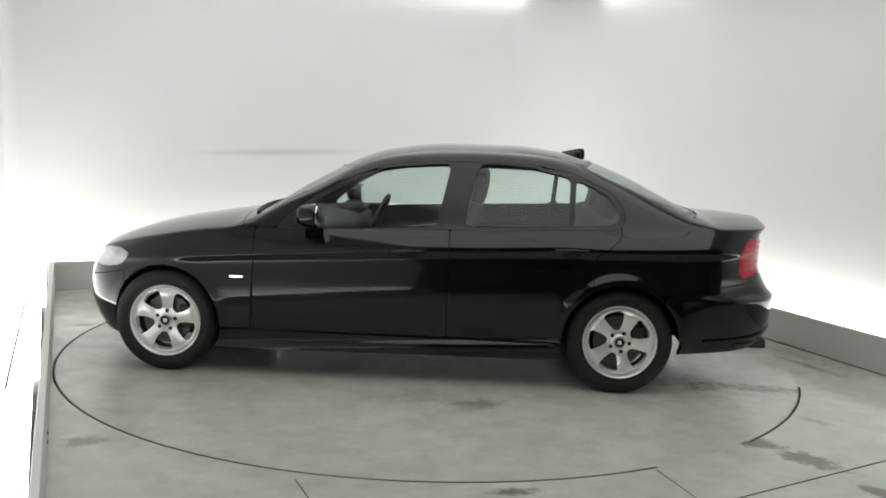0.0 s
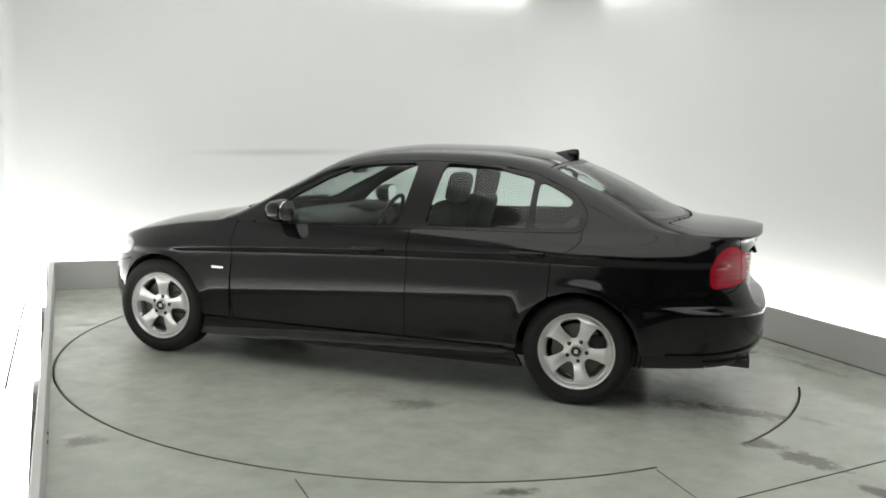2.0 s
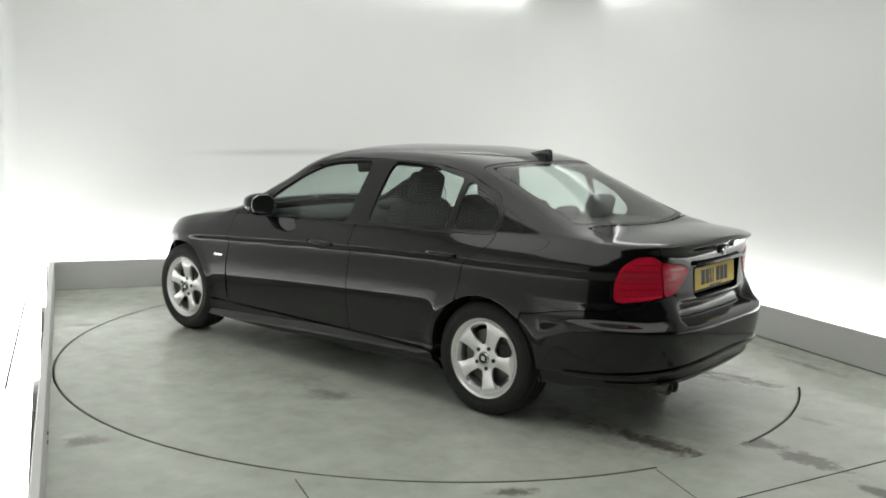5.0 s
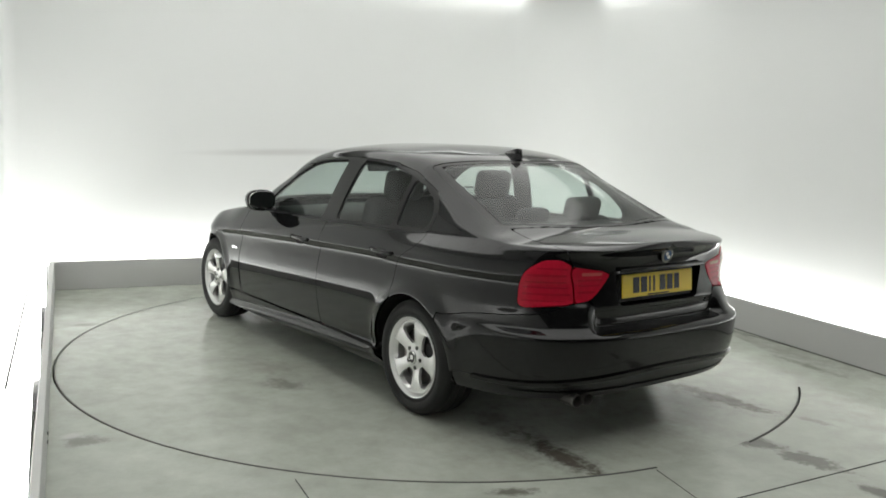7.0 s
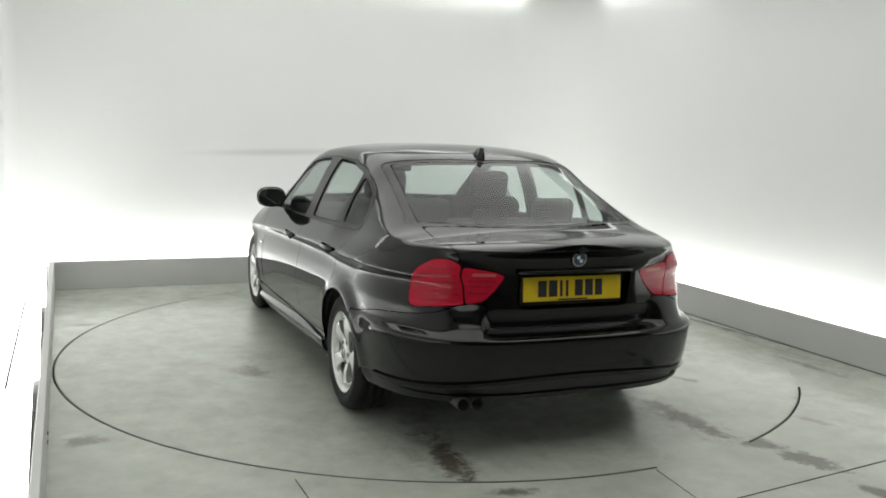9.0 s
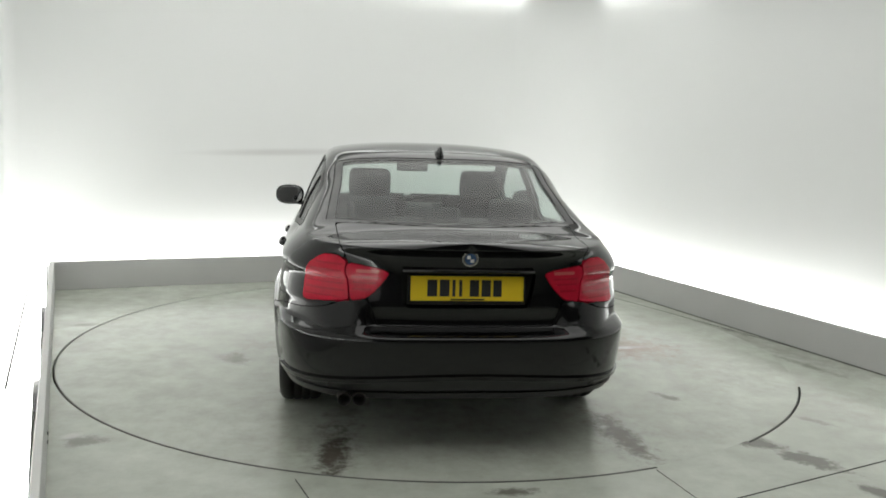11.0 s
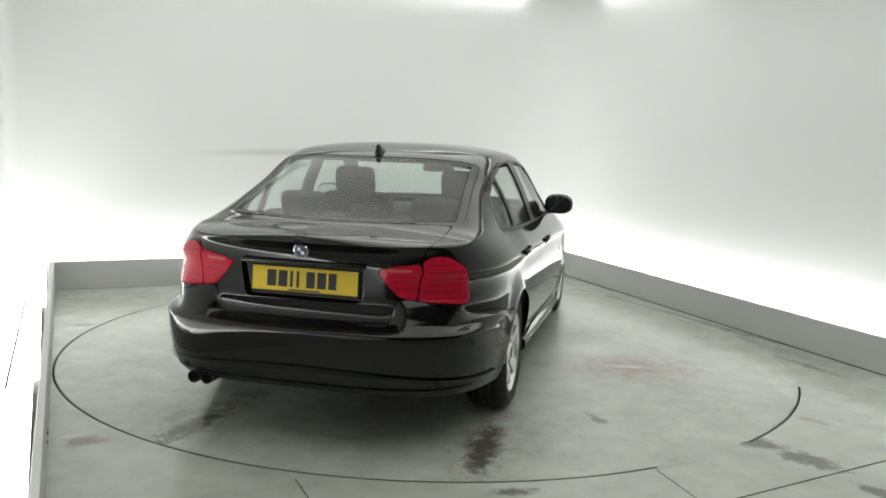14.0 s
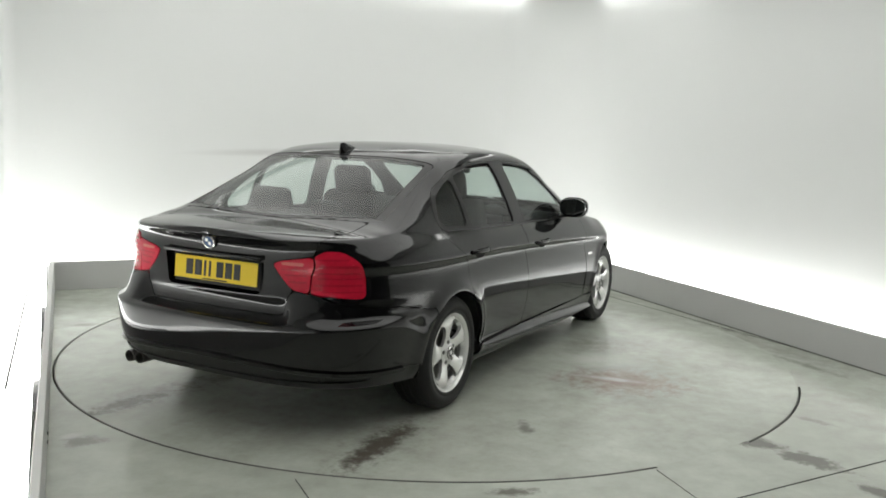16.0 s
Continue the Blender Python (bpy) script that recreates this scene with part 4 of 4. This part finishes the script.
    glassm = part("cabin_mirror", cushion_bm((0.035, 0.235, 0.065), (0.335, 0, 1.235), 12, 0.014), M_PLASTIC, parent, "dark cabin mirror", smooth=True)
    part("mirror_stem", box_bm((0.10, 0.02, 0.015), (0.385, 0, 1.255), 0.004), M_PLASTIC, glassm)
    for s in (1, -1):
        for wx, out in ((WHEEL_X, 0.69), (-WHEEL_X, 0.88)):
            rows = []
            for i in range(17):
                a = math.pi * i / 16
                rows.append([(0.368 * math.cos(a), y, 0.368 * math.sin(a)) for y in (s * 0.45, s * out)])
            bm = grid_bm(rows)
            bm2 = [bm.verts.new((0.368 * math.cos(math.pi * i / 16), s * 0.45, 0.368 * math.sin(math.pi * i / 16))) for i in range(17)]
            bm.faces.new(bm2)
            for v in bm.verts:
                v.co += Vector((wx, 0, WHEEL_Z))
            part("wheel_liner", bm, M_PLASTIC, parent)


def build_fittings():
    # added black backing inside the skin; its colour gives shut lines and pillars their dark
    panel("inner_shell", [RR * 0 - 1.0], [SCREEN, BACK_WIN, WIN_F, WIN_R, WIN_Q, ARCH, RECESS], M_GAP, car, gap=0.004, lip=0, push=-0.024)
    for s in (1, -1):
        build_wheel(car, WHEEL_X, 0.838, s, -98 if s > 0 else -90)
        build_wheel(car, -WHEEL_X, 0.872, s, -114 if s > 0 else -82)
        build_door_mirror(car, s)
        for x, z in ((-0.100, 0.805), (-1.065, 0.848)):
            y = skin_y(x, z - 0.01)
            sec = [oval(x + dx, s * (y + dy), z, 0.0001 + w, 0.013, "yz", 12) for dx, dy, w in ((0.105, 0.0, 0.004), (0.095, 0.014, 0.008), (0.05, 0.022, 0.009), (-0.05, 0.022, 0.009), (-0.095, 0.014, 0.008), (-0.105, 0.0, 0.004))]
            h = part("door_handle", wedge_bm(sec), M_PAINT, car, "black door handle", smooth=True)
            # flat black oval on the skin stands in for the shaded hollow behind the handle
            part("handle_recess_shade", wedge_bm([oval(x, s * (y + 0.001), z - 0.012, 0.062, 0.026, "xz", 18), oval(x, s * (y + 0.003), z - 0.012, 0.058, 0.022, "xz", 18)]), M_GAP, h)
        y = skin_y(0.925, 0.612)
        part("side_repeater", box_bm((0.085, 0.008, 0.018), (0.925, s * (y + 0.002), 0.612), 0.003), M_CHROME, car, "clear side indicator lens")
    # number plate with plain bars for its characters
    plate = part("number_plate", box_bm((0.006, 0.536, 0.116), (0, 0, 0), 0.002), M_YELLOW, car, "yellow rear number plate with dark bars")
    plate.matrix_basis = pose(-2.272, 0, 0.797, 0, 5, 0)
    y = 0.190
    for w, gap in ((0.046, 0.012), (0.046, 0.014), (0.014, 0.018), (0.014, 0.036), (0.044, 0.012), (0.044, 0.012), (0.040, 0)):
        part("bar", box_bm((0.002, w, 0.078), (-0.0042, y - w / 2, 0.002), 0.0006), M_INK, plate)
        y -= w + gap
    part("dealer_strip", box_bm((0.002, 0.16, 0.007), (-0.0042, 0, -0.051), 0.0006), M_INK, plate)
    rec = part("plate_recess", box_bm((0.012, 0.68, 0.22), (-2.246, 0, 0.787), 0.003), M_PAINT, boot_lid)
    part("plate_holder", box_bm((0.014, 0.56, 0.14), (-2.258, 0, 0.788), 0.004), M_PLASTIC, boot_lid)
    part("grip_bar", wedge_bm([oval(-2.300, y, 0.884, 0.012, 0.010, "xz", 12) for y in (-0.31, -0.1, 0.1, 0.31)]), M_PAINT, boot_lid, smooth=True)
    bx = -2.3165
    badge = part("badge", revolve_bm([(0.037, 0.004), (0.037, -0.004), (0.034, -0.006), (0.0, -0.006)], 36, "x"), M_DISC, boot_lid, "round chrome-rimmed badge")
    badge.matrix_basis = pose(bx, 0, 0.946, 0, -13, 0)
    part("badge_field", revolve_bm([(0.027, -0.006), (0.027, -0.0075), (0.0, -0.0075)], 28, "x"), M_BLUE, badge)
    for d in (0.0085, -0.0085):
        part("badge_bar", box_bm((0.002, 0.016, 0.016), (-0.0082, d, d), 0.0006), M_WHITE, badge)
    part("badge_rim", revolve_bm([(0.0375, -0.002), (0.037, -0.0065), (0.0345, -0.007), (0.034, -0.004)], 36, "x", caps=False), M_CHROME, badge)
    # twin tailpipes
    for y in (0.496, 0.566):
        bm = revolve_bm([(0.027, -2.05), (0.031, -2.07), (0.032, -2.305), (0.030, -2.311), (0.028, -2.305), (0.026, -2.20), (0.0, -2.20)], 24, "x")
        for v in bm.verts:
            v.co += Vector((0, y, 0.277))
        part("tailpipe", bm, M_PIPE, car, "sooty steel tailpipe", smooth=True)
    # roof aerial
    secs = []
    for dx, w, h in ((0.085, 0.004, 0.004), (0.06, 0.020, 0.016), (0.0, 0.028, 0.042), (-0.05, 0.024, 0.066), (-0.075, 0.012, 0.070), (-0.082, 0.006, 0.050)):
        x = -1.115 + dx
        zb = float(z_top(x)) - 0.008
        secs.append([(x, -w, zb), (x, -w * 0.75, zb + h * 0.55), (x, -w * 0.25, zb + h), (x, w * 0.25, zb + h), (x, w * 0.75, zb + h * 0.55), (x, w, zb)])
    part("roof_aerial", wedge_bm(secs), M_PAINT, car, "black shark-fin roof aerial", smooth=False)
    # scuttle and wipers
    for y0, y1 in ((-0.62, -0.05), (0.0, 0.56)):
        secs = []
        for k in range(7):
            y = y0 + (y1 - y0) * k / 6
            x = 0.905 - 0.16 * y * y + 0.02
            z = float(z_top(x)) - 0.012 - 0.11 * (abs(y) / 0.7) ** 2.3 * 0.4 + 0.020
            secs.append(oval(x, y, z, 0.012, 0.009, "xz", 8))
        part("wiper", wedge_bm(secs), M_PLASTIC, car, "black windscreen wiper")
    # proud lip round the lower bumper
    panel("bumper_lip", [np.abs(Z - LIP_Z) - 0.010, X + 1.86, RR - 1], [], M_PAINT, car, gap=0.0, lip=0.014, push=0.013, label="glossy black bumper lip")
    panel("valance_lip", [np.abs(Z - 0.305) - 0.007, X + 2.05, RR - 1], [], M_TRIM, car, gap=0.0, lip=0.010, push=0.004)
    # lines inside the tail lamps
    for s in (1, -1):
        for z in (0.745, 0.775, 0.805, 0.835, 0.865, 0.895):
            panel("lamp_bar", [LAMP_OUT + 0.014, np.abs(Z - z) - 0.0055], [], M_REDDARK, car, s, gap=0.0, lip=0.002, push=0.006)
        for z in (0.785, 0.815, 0.845):
            panel("lamp_bar", [LAMP_IN + 0.012, np.abs(Z - z) - 0.0055], [], M_REDDARK, boot_lid, s, gap=0.0, lip=0.002, push=0.006)
        panel("reverse_lens", [LAMP_IN + 0.007, np.abs(Z - 0.872) - 0.008, ARC - 0.53, 0.41 - ARC], [], M_REDPALE, boot_lid, s, gap=0.0, lip=0.002, push=0.006, label="pale clear lens strip")


build_interior(car)
build_fittings()


# ---------------- what moves: the turntable and the car on it ----------------
def heading(t):
    return THETA0 + RATE * t


def motions():
    times = [0.5 * i for i in range(33)]
    walk(turntable, [(t, pose(0, 0, 0, 0, 0, heading(t))) for t in times])
    walk(car, [(t, pose(0, 0, 0, 0, 0, heading(t)) @ Matrix.Translation((OFF_X, OFF_Y, 0))) for t in times])


motions()
